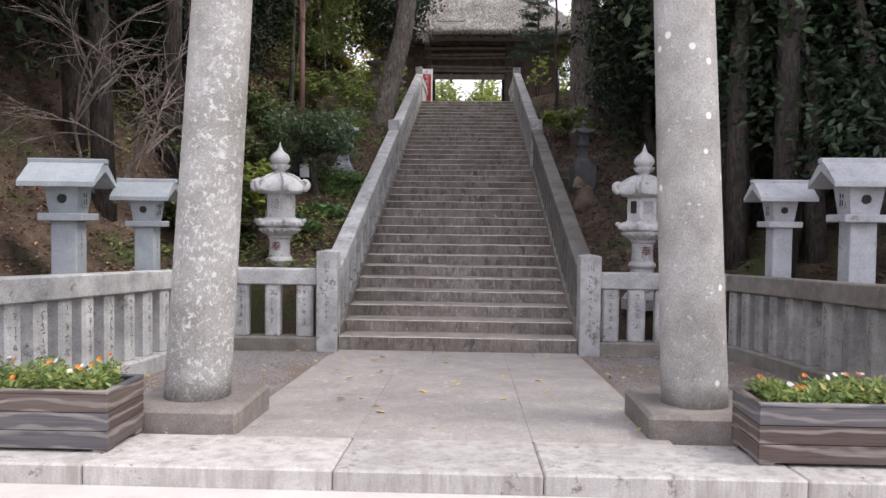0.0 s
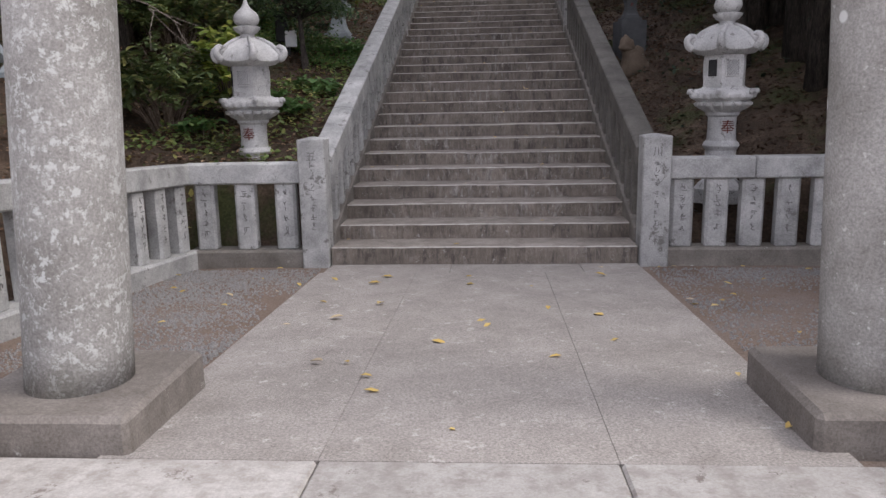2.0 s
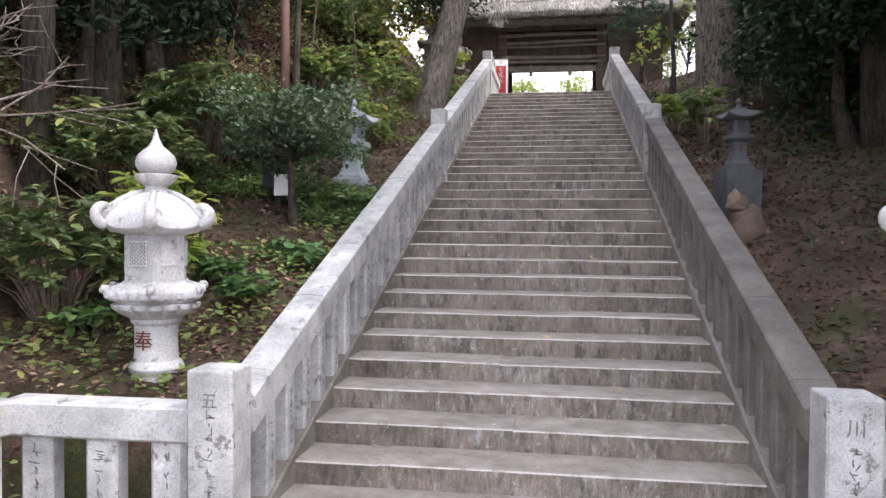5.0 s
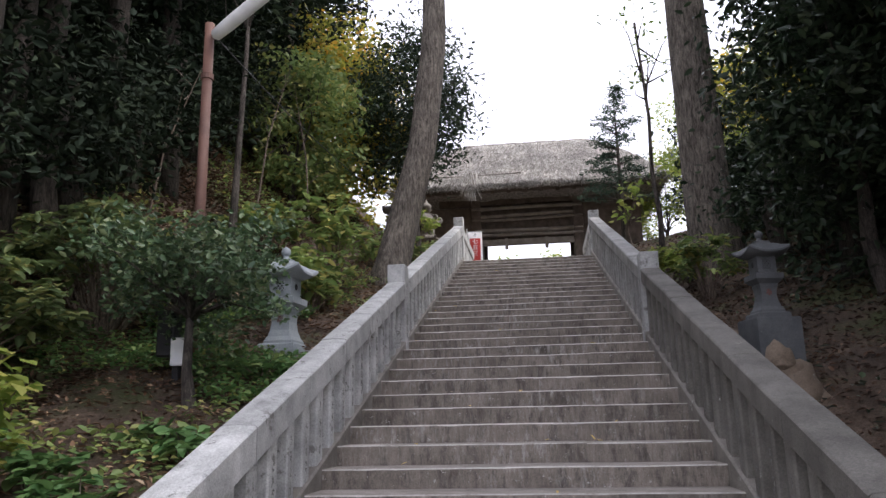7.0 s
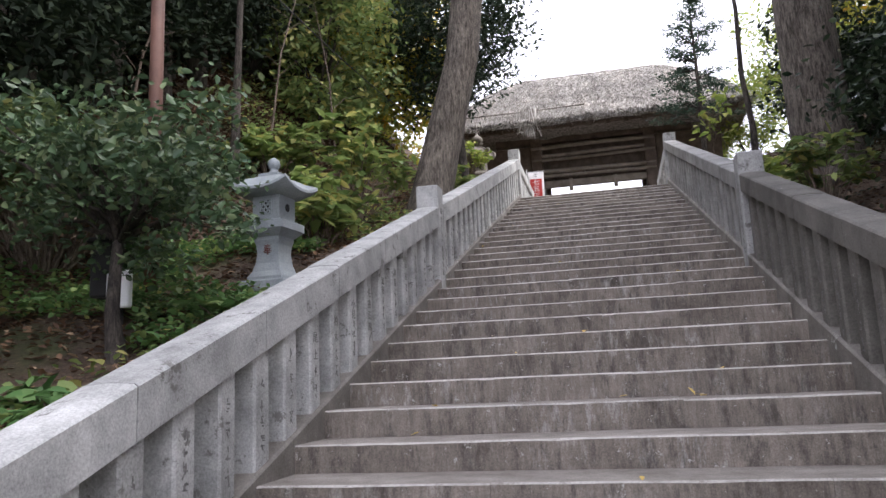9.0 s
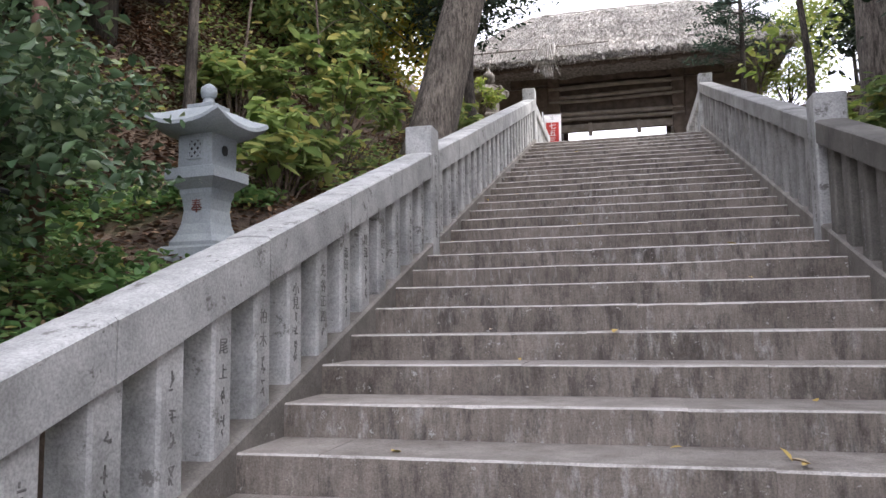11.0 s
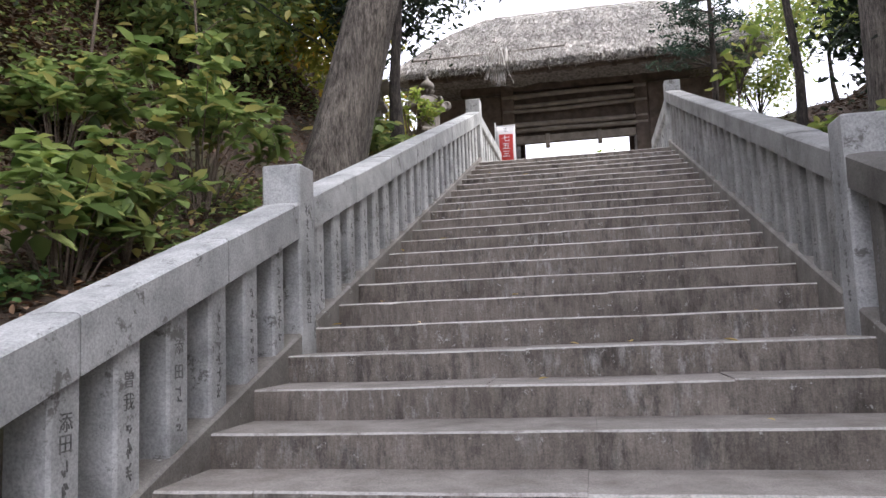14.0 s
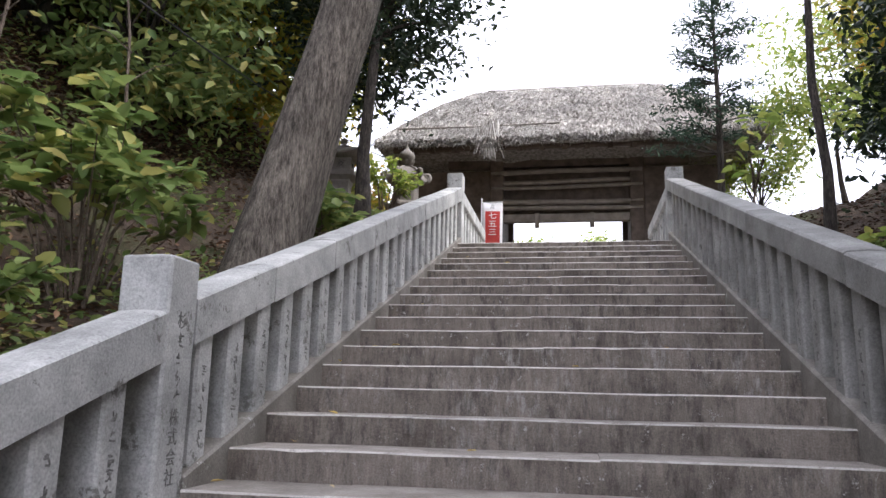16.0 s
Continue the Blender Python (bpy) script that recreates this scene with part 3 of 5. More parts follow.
# ---- stair balustrades and fences ----
def strokes(seed, width, height, n, material, parent, m, name="inscription"):
    """Engraved characters too worn to read: short bars in a column."""
    g = random.Random(seed)
    s = Shape()
    for i in range(n):
        zc = height * (0.5 - (i + 0.5) / n)
        h = height / n
        for _ in range(g.randint(3, 5)):
            w = width * g.uniform(0.25, 0.5)
            x, z = g.uniform(-0.12, 0.12) * width, zc + g.uniform(-0.34, 0.34) * h
            if g.random() < 0.6:
                s.box(x - w, x + w, -0.002, 0.004, z - 0.0035, z + 0.0035, 0.001)
            else:
                hh = h * g.uniform(0.12, 0.3)
                s.box(x - 0.0035, x + 0.0035, -0.002, 0.004, z - hh, z + hh, 0.001)
    return tagged(part(name, s, material, parent, m=m), kind="stuff")


def post_shape(w, d, z0, z1, tip=0.03):
    """A square post with a shallow hipped head."""
    a, b = w / 2, d / 2
    c = 0.012
    ring = [(-a + c, -b), (a - c, -b), (a, -b + c), (a, b - c), (a - c, b), (-a + c, b), (-a, b - c), (-a, -b + c)]
    rows = [[(x, y, z0) for x, y in ring], [(x, y, z1 - tip) for x, y in ring], [(x * 0.96, y * 0.96, z1 - tip * 0.7) for x, y in ring], [(x * 0.15, y * 0.15, z1) for x, y in ring]]
    return Shape().rings(rows)




def slanted(y0, y1, lo, hi, x0, x1, crown=0.0):
    """A beam that follows the stair's slope, with a slightly rounded top."""
    prof = [(x0, lo), (x1, lo), (x1, hi - 0.012), (x1 - 0.014, hi), ((x0 + x1) / 2, hi + crown), (x0 + 0.014, hi), (x0, hi - 0.012)]
    rows = []
    for y in (y0, y0 + 0.006, y1 - 0.006, y1):
        k = 0.994 if y in (y0, y1) else 1.0
        xm = (x0 + x1) / 2
        rows.append([(xm + (x - xm) * k, y, RISE + SLOPE * y + z) for x, z in prof])
    return Shape().rings(rows)


def column(words, seed, width, height, n, parent, m):
    """A column of engraved characters; those too worn to read are bars."""
    g = random.Random(seed)
    n = max(n, len(words))
    h = height / n
    s = Shape()
    for i in range(n):
        zc = height / 2 - (i + 0.5) * h
        ch = words[i] if i < len(words) else " "
        if ch != " ":
            k = glyphs(ch, min(h * 1.05, width * 1.25), 0.002)
            s.add([(x, y, z + zc) for x, y, z in k.v], k.f)
            continue
        for _ in range(g.randint(4, 6)):
            w = width * g.uniform(0.12, 0.36)
            x, z = g.uniform(-0.2, 0.2) * width, zc + g.uniform(-0.34, 0.34) * h
            tilt = g.choice((0, 0, 8, 84, 90, 60, -55))
            s.box(-w, w, -0.0015, 0.003, -0.0038, 0.0038, 0.0008, pose(x, 0, z, 0, tilt, 0))
    return tagged(part("inscription", s, INK, parent, "worn engraved characters", m=m), kind="stuff")


def balustrade(name, side, label):
    root = thing(name, label, "balustrade")
    inner, outer = 1.476, 1.70
    RAIL_TOP, RAIL_LOW, CURB = (0.80, 0.592, 0.045) if side < 0 else (0.845, 0.675, 0.07)
    x0, x1 = (-outer, -inner) if side < 0 else (inner, outer)
    xm = (x0 + x1) / 2
    face = 90 * -side
    for i, (y, top) in enumerate(((0.07, 1.218 if side < 0 else 1.20), (7.58, 3.83 if side < 0 else 3.85), (15.42, 6.57))):
        base = GROUND - 0.1 if i == 0 else nosing(y) - 0.35
        p = part("post", post_shape(0.26 if i == 0 else 0.235, 0.26 if i == 0 else 0.235, base, top), GRANITE, root, m=Matrix.Translation((xm - (0.03 * -side if i == 0 else 0), y, 0)))
        if i == 0:
            column("五" if side < 0 else "川", 11 + side, 0.075, 0.76, 8, p, pose(0, -0.1305, 0.70))
        if i == 1:
            column("杉    株式会社" if side < 0 else "", 21 + side, 0.06, 0.72, 9, p, pose(-side * 0.1178, 0, 3.22, 0, 0, face))
    n = 0
    for a, b, first, gap, joint in ((0.20, 7.46, 0.517, 0.334, 0.47), (7.70, 15.30, 7.845, 0.322, 8.55)):
        # right side takes darker stone: shade put into the colour, most on the lower flight
        rail_mat = GRANITE if side < 0 else GRANITE_SHADED if a < 1 else GRANITE_GREY
        cuts = [a] + [joint + 1.02 * i for i in range(8) if a + 0.1 < joint + 1.02 * i < b - 0.3] + [b]
        for c, d in zip(cuts, cuts[1:]):
            dz = random.uniform(-0.004, 0.004)
            part("rail_stone", slanted(c + 0.004, d - 0.004, RAIL_LOW + dz, RAIL_TOP + dz, x0 - 0.005, x1 + 0.005, 0.007), rail_mat, root)
        for i in range(4):
            q = (b - a) / 4
            part("curb_stone", slanted(a + i * q + 0.002, a + (i + 1) * q - 0.002, -0.50, CURB, x0 - 0.008, x1 + 0.008), GRANITE_AGED, root)
        for i in range(int((b - first - 0.06) / gap) + 1):
            y = first + i * gap
            z0, z1 = nosing(y) - 0.05, nosing(y) + RAIL_LOW + 0.04
            g = random.Random(n * 7 + side)
            w = 0.145 + g.uniform(-0.006, 0.006)
            s = Shape().box(-0.085, 0.085, -w / 2, w / 2, z0, z1, 0.012)
            o = part("baluster", s, rail_mat, root, m=pose(xm + side * -0.012, y, 0, 0, 0, g.uniform(-1.5, 1.5)))
            if y < 13:
                words = {11: "尾上", 12: "柏木", 13: "小見", 14: "先谷正四", 15: "添田", 16: "曽我", 17: "添田"}.get(n, "") if side < 0 else ""
                column(words, n * 3 + 5 + side, 0.055, 0.40, g.randint(4, 6), o, pose(-side * 0.0852, 0, nosing(y) + 0.30, 0, 0, face))
            n += 1
    # level length along the landing towards the gate
    for y0, y1 in ((15.55, 16.9), (16.9, 18.3)):
        part("rail_stone", Shape().box(x0, x1, y0 + 0.002, y1 - 0.002, TOP_Z + 0.72, TOP_Z + 0.92, 0.015), GRANITE, root)
        part("curb_stone", Shape().box(x0, x1, y0 + 0.002, y1 - 0.002, TOP_Z - 0.3, TOP_Z + 0.12, 0.015), GRANITE, root)
        for i in range(4):
            y = y0 + (i + 0.5) * (y1 - y0) / 4
            part("baluster", Shape().box(xm - 0.07, xm + 0.07, y - 0.07, y + 0.07, TOP_Z + 0.10, TOP_Z + 0.74, 0.012), GRANITE, root)
    return root


balustrade("stair_balustrade", -1, "pale granite balustrade with engraved balusters beside the steps")
balustrade("stair_balustrade", 1, "weathered granite balustrade with lichen spots, shade put into its colour, beside the steps")


def sloped(s, m):
    """Lets a piece placed by m follow the fall of the yard."""
    s.v = [(x, y, z - FALL * min((m @ Vector((x, y, z))).y, 0.0)) for x, y, z in s.v]
    return s


def fence(name, corners, label, seed, gap=0.34, mat=None, base=None, wide=0.165, upright=None):
    """A low granite fence of square uprights between a base and a top rail."""
    root = thing(name, label, "fence")
    mat = mat or GRANITE
    base, upright = base or mat, upright or mat
    n = 0
    for (ax, ay), (bx, by) in zip(corners, corners[1:]):
        ln, ang = math.hypot(bx - ax, by - ay), math.degrees(math.atan2(by - ay, bx - ax))
        m = pose(ax, ay, 0, 0, 0, ang)
        pieces = max(1, round(ln / 1.05))
        for i in range(pieces):
            u, v = ln * i / pieces, ln * (i + 1) / pieces
            part("rail_stone", sloped(Shape().box(u + 0.004, v - 0.004, -0.11, 0.11, 0.775, 0.975, 0.014), m), mat, root, m=m)
        for i in range(max(1, round(ln / 1.6))):
            k = max(1, round(ln / 1.6))
            part("base_stone", sloped(Shape().box(ln * i / k + 0.002, ln * (i + 1) / k - 0.002, -0.14, 0.14, -0.25, 0.125, 0.02), m), base, root, m=m)
        count = max(1, round(ln / gap))
        for i in range(count):
            u = (i + 0.5) * ln / count
            w = wide + random.Random(seed * 31 + n).uniform(-0.010, 0.010)
            o = part("baluster", Shape().box(-w / 2, w / 2, -0.075, 0.075, 0.11, 0.79, 0.026), upright, root, m=Matrix.Translation((0, 0, -FALL * min((m @ Vector((u, 0, 0))).y, 0.0))) @ m @ pose(u, 0, 0, 0, 0, random.Random(n).uniform(-2, 2)))
            column("", seed * 100 + n, 0.075, 0.48, random.Random(n).randint(4, 6), o, pose(0, -0.0752, 0.5))
            n += 1
    return root


fence("stone_fence", [(-2.92, 0.10), (-1.72, 0.12)], "pale granite fence with engraved uprights beside the steps", 1, 0.36, base=GRANITE_AGED, wide=0.205)
fence("stone_fence", LEFT_FENCE[::-1], "pale granite fence with engraved uprights round the yard", 2)
fence("stone_fence", [(1.72, 0.12), (3.35, 0.10)], "grey granite fence with engraved uprights beside the steps", 3, 0.345, base=GRANITE_AGED, wide=0.205)
# brown stains, and the shade of its unlit side, put into the darker stone
fence("stone_fence", RIGHT_FENCE, "weathered granite fence with a dark stained rail", 4, 0.34, GRANITE_AGED, wide=0.15, upright=GRANITE_GREY)

# ---- gateway pillars ----
def pillar(name, foot, lean, label, seed):
    root = thing(name, label, "pillar", Matrix.Translation(foot))
    s = Shape()
    rows = []
    for i in range(31):
        z = 5.4 * i / 30
        r = 0.230 - 0.0090 * z
        row = []
        for j in range(40):
            a = 2 * math.pi * j / 40
            k = 1 + 0.012 * noise.noise(Vector((math.cos(a) * 1.5, math.sin(a) * 1.5, z * 1.3 + seed)))
            row.append((lean * z + r * k * math.cos(a), r * k * math.sin(a), z))
        rows.append(row)
    s.rings(rows)
    part("shaft", s, PILLAR if seed == 1 else PILLAR_SPOTTED, root, smooth=True)
    s = Shape().box(-0.41, 0.41, -0.42, 0.42, -0.45, 0.0, 0.025)
    s.v = [(x + 0.012 * noise.noise(Vector((x, y, z + seed)) * 3), y + 0.012 * noise.noise(Vector((y, z, x)) * 3), z) for x, y, z in s.v]
    part("plinth", s, PLINTH, root, "dark mossy stone plinth")
    return root


pillar("gateway_pillar", (-1.79, -3.96, 0.335), 0.0645, "tall grey stone pillar with white lichen patches", 1)
pillar("gateway_pillar", (1.755, -3.86, 0.33), -0.050, "tall grey stone pillar with round white lichen spots", 2)


# ---- stone lanterns ----
def hexring(r, z, k=0.0, lift=0.0, sides=48, turn=0.0):
    """A ring that is a hexagon with rounded corners; corners reach out by k and rise by lift."""
    out = []
    for j in range(sides):
        a = 2 * math.pi * j / sides
        w = (a % (math.pi / 3)) - math.pi / 6
        flat = math.cos(math.pi / 6) / math.cos(w)
        corner = (abs(w) / (math.pi / 6)) ** 4
        rr = r * flat * (1 + k * corner)
        out.append((rr * math.cos(a + turn), rr * math.sin(a + turn), z + lift * corner))
    return out


def lattice(w, h, bars, t=0.008):
    """Crossed slanting bars in a frame."""
    s = Shape()
    for sgn in (1, -1):
        for i in range(1, 2 * bars):
            c = -(w + h) / 2 + (w + h) * i / (2 * bars)
            z0, z1 = max(-h / 2, -w / 2 - c), min(h / 2, w / 2 - c)
            if z1 - z0 > 0.012:
                a = (sgn * (z0 + c), z0)
                s.box(0, (z1 - z0) * math.sqrt(2), -0.010, 0.004, -t / 2, t / 2, 0.001, pose(a[0], 0, a[1], 0, -45 if sgn > 0 else -135, 0))
    for x0, x1, z0, z1 in ((-w / 2 - 0.012, w / 2 + 0.012, h / 2, h / 2 + 0.012), (-w / 2 - 0.012, w / 2 + 0.012, -h / 2 - 0.012, -h / 2), (-w / 2 - 0.012, -w / 2, -h / 2, h / 2), (w / 2, w / 2 + 0.012, -h / 2, h / 2)):
        s.box(x0, x1, -0.010, 0.004, z0, z1, 0.002)
    return s


def carved_lantern(name, x, y, z, turn, label, size=1.0, mat=None, group="carved lanterns at the foot of the steps"):
    """A tall six-sided lantern: round shaft, lotus platform, fire box, curled roof, jewel."""
    mat = mat or LANTERN_STONE
    root = thing(name, label, "stone lantern", pose(x, y, z, 0, 0, turn) @ Matrix.Scale(size, 4), group)
    st = Shape().rings([hexring(0.27, 0.0), hexring(0.27, 0.14), hexring(0.22, 0.20), hexring(0.17, 0.24)])
    part("base", st, mat, root)
    shaft = Shape().lathe([(0.165, 0.22), (0.165, 0.30), (0.150, 0.33), (0.150, 0.42), (0.150, 0.53), (0.165, 0.545), (0.178, 0.575), (0.168, 0.605), (0.145, 0.625), (0.138, 0.70), (0.137, 0.80), (0.140, 0.86), (0.16, 0.88), (0.165, 0.91)], 32)
    sh = part("shaft", shaft, mat, root, smooth=False)
    smooth_by_angle(sh)
    part("character", glyphs("奉", 0.14), RED_INK, sh, "red painted character", m=pose(0, -0.1405, 0.755))
    lot = []
    for r, zz, k in ((0.165, 0.905, 0.0), (0.185, 0.92, 0.4), (0.225, 0.945, 1.0), (0.262, 0.975, 1.5), (0.270, 1.00, 1.3), (0.250, 1.012, 0.2), (0.262, 1.02, 0.0)):
        ring = []
        for j in range(192):
            a = 2 * math.pi * j / 192
            rr = r * (1 + 0.085 * k * (abs(math.sin(8 * a)) ** 0.7 - 0.5))
            ring.append((rr * math.cos(a), rr * math.sin(a), zz))
        lot.append(ring)
    slab = [(0.300, 1.026, 0.0), (0.322, 1.036, 0.5), (0.334, 1.05, 1.0), (0.336, 1.085, 1.0), (0.325, 1.10, 0.5), (0.30, 1.112, 0.0), (0.225, 1.135, 0.0), (0.21, 1.15, 0.0)]
    rows = lot
    for r, zz, k in slab:
        ring = hexring(r, zz, 0.03, 0.01, 192)
        rows.append([(x_ * (1 + 0.022 * k * math.sin(24 * math.atan2(y_, x_))), y_ * (1 + 0.022 * k * math.sin(24 * math.atan2(y_, x_))), z_) for x_, y_, z_ in ring])
    pl = part("platform", Shape().rings(rows), mat, root, "lotus-carved platform")
    smooth_by_angle(pl, 30)
    for i in range(6):
        a = math.radians(60 * i)
        tube = [(math.cos(a) * (0.315 + 0.05 * u), math.sin(a) * (0.315 + 0.05 * u), 1.085 + 0.03 * math.sin(u * 3)) for u in np.linspace(0, 1, 6)]
        part("petal", Shape().tube(tube, [0.03, 0.032, 0.03, 0.026, 0.02, 0.008], 8), mat, pl, smooth=True)
    box = part("fire_box", Shape().rings([hexring(0.212, 1.145), hexring(0.212, 1.47)]), mat, root)
    for i in range(6):
        a = 60 * i + 30
        m = pose(0, 0, 0, 0, 0, a + 90) @ pose(0, -0.212 * math.cos(math.pi / 6) - 0.002, 1.335)
        if i % 2 == 0:
            part("lattice", lattice(0.115, 0.145, 5), mat, box, m=m)
            part("opening", Shape().box(-0.058, 0.058, -0.001, 0.02, -0.073, 0.073, 0.002), HOLE, box, m=m)
        else:
            part("opening", Shape().box(-0.05, 0.05, -0.004, 0.02, -0.08, 0.08, 0.004), HOLE if i == 3 else mat, box, m=m)
    roof = [hexring(0.20, 1.455), hexring(0.31, 1.475, 0.05, 0.03), hexring(0.345, 1.50, 0.08, 0.06), hexring(0.345, 1.535, 0.08, 0.07), hexring(0.30, 1.60, 0.03, 0.03), hexring(0.255, 1.655, 0.0, 0.015), hexring(0.19, 1.70, 0, 0.01), hexring(0.13, 1.73), hexring(0.085, 1.745)]
    rf = part("roof", Shape().rings(roof), mat, root, "six-sided roof with curled corners")
    smooth_by_angle(rf, 40)
    for i in range(6):
        a = math.radians(60 * i)
        pts, rad = [], []
        for u in np.linspace(0, 1, 14):
            th = u * 4.6
            rr = 0.072 * (1 - 0.6 * u)
            ox, oz = 0.335 + math.sin(th) * rr, 1.60 - math.cos(th) * rr
            pts.append((ox * math.cos(a), ox * math.sin(a), oz))
            rad.append(0.042 * (1 - 0.5 * u))
        part("scroll", Shape().tube(pts, rad, 8), mat, rf, smooth=True)
        rib = [(r_ * math.cos(a), r_ * math.sin(a), z_) for r_, z_ in ((0.09, 1.745), (0.17, 1.715), (0.25, 1.672), (0.31, 1.615), (0.355, 1.56))]
        part("rib", Shape().tube(rib, [0.018, 0.022, 0.024, 0.028, 0.034], 8), mat, rf, smooth=True)
    cup = []
    for r, zz, k in ((0.085, 1.74, 0.0), (0.072, 1.765, 0.0), (0.072, 1.78, 0.3), (0.10, 1.80, 1.0), (0.125, 1.83, 1.4), (0.130, 1.855, 1.6), (0.10, 1.862, 0.4), (0.085, 1.866, 0.0)):
        cup.append([(r * (1 + 0.09 * k * (abs(math.sin(4 * q)) - 0.5)) * math.cos(q), r * (1 + 0.09 * k * (abs(math.sin(4 * q)) - 0.5)) * math.sin(q), zz) for q in np.linspace(0, 2 * math.pi, 97)[:-1]])
    smooth_by_angle(part("lotus_cup", Shape().rings(cup), mat, root, "carved lotus cup under the jewel"), 40)
    jewel = Shape().lathe([(0.085, 1.862), (0.11, 1.88), (0.128, 1.91), (0.132, 1.94), (0.120, 1.98), (0.085, 2.015), (0.048, 2.045), (0.026, 2.085), (0.012, 2.135), (0.003, 2.165)], 28)
    smooth_by_angle(part("finial", jewel, mat, root, "onion-shaped jewel"), 40)
    return root


carved_lantern("carved_lantern", -2.43, 0.84, 0.46, -6, "pale carved granite lantern with curled roof and red character")
carved_lantern("carved_lantern", 2.41, 0.72, 0.46, 6, "carved granite lantern with curled roof, dirty in its grooves")


def squarering(r, z, lift=0.0, sides=40):
    """A square ring with its sides along x and y; the corners rise by lift."""
    out = []
    for j in range(sides):
        a = 2 * math.pi * j / sides
        w = (a + math.pi / 4) % (math.pi / 2) - math.pi / 4
        rr = r / math.cos(w)
        out.append((rr * math.cos(a), rr * math.sin(a), z + lift * (abs(w) / (math.pi / 4)) ** 3))
    return out


def square_lantern(name, x, y, z, turn, label, size=1.0, mat=None, written=True, slim=1.0):
    """A four-sided lantern with a flared shaft and an upswept roof."""
    mat = mat or GRANITE_BLUE
    root = thing(name, label, "stone lantern", pose(x, y, z, 0, 0, turn) @ Matrix.Diagonal((size * slim, size * slim, size, 1)), "square lanterns beside the steps")
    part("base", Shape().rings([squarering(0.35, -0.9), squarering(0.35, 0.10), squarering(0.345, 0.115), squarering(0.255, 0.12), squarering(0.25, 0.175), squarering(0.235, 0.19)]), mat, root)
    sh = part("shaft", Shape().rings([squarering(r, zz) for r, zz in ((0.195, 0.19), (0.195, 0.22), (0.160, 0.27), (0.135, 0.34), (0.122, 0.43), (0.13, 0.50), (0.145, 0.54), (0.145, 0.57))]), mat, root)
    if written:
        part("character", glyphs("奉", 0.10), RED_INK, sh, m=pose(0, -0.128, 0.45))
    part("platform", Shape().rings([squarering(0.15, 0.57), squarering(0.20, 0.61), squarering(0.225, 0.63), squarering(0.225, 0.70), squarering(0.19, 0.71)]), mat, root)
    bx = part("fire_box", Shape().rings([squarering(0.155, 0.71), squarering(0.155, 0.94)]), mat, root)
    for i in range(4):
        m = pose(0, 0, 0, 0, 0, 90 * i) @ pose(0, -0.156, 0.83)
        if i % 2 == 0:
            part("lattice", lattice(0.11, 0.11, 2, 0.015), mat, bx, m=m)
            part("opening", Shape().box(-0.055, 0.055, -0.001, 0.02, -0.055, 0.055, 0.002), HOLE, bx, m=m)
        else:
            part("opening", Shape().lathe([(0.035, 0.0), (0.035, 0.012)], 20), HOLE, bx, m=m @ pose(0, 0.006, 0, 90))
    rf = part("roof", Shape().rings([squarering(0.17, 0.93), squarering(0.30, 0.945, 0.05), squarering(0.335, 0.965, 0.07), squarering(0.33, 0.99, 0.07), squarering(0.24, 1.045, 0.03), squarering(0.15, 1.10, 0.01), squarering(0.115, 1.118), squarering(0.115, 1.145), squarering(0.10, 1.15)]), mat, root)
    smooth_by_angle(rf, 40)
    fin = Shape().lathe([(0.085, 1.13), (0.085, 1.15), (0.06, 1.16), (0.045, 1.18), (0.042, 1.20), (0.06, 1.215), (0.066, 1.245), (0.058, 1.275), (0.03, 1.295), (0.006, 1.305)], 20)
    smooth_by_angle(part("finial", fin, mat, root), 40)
    return root


square_lantern("square_lantern", -2.38, 5.52, 2.45, -6, "blue-grey granite lantern with upswept square roof", 0.91, slim=0.85)
# right lantern: its shade is put into a darker stone colour
square_lantern("square_lantern", 2.28, 5.30, 2.60, 10, "granite lantern with upswept square roof, its shade put into a dark colour", 0.70, stone("shade_darkened_granite", (0.07, 0.073, 0.078), (0.14, 0.145, 0.15), (0.2, 0.2, 0.19), 0.64, 0.4), slim=0.82)
square_lantern("square_lantern", -2.78, 13.6, 5.50, 6, "old dark mossy lantern behind the leaning tree", 0.80, PLINTH, False)
carved_lantern("carved_lantern", -2.38, 15.5, 5.08, 20, "old mossy carved lantern with curled roof corners near the gate", 0.94, PLINTH, "")


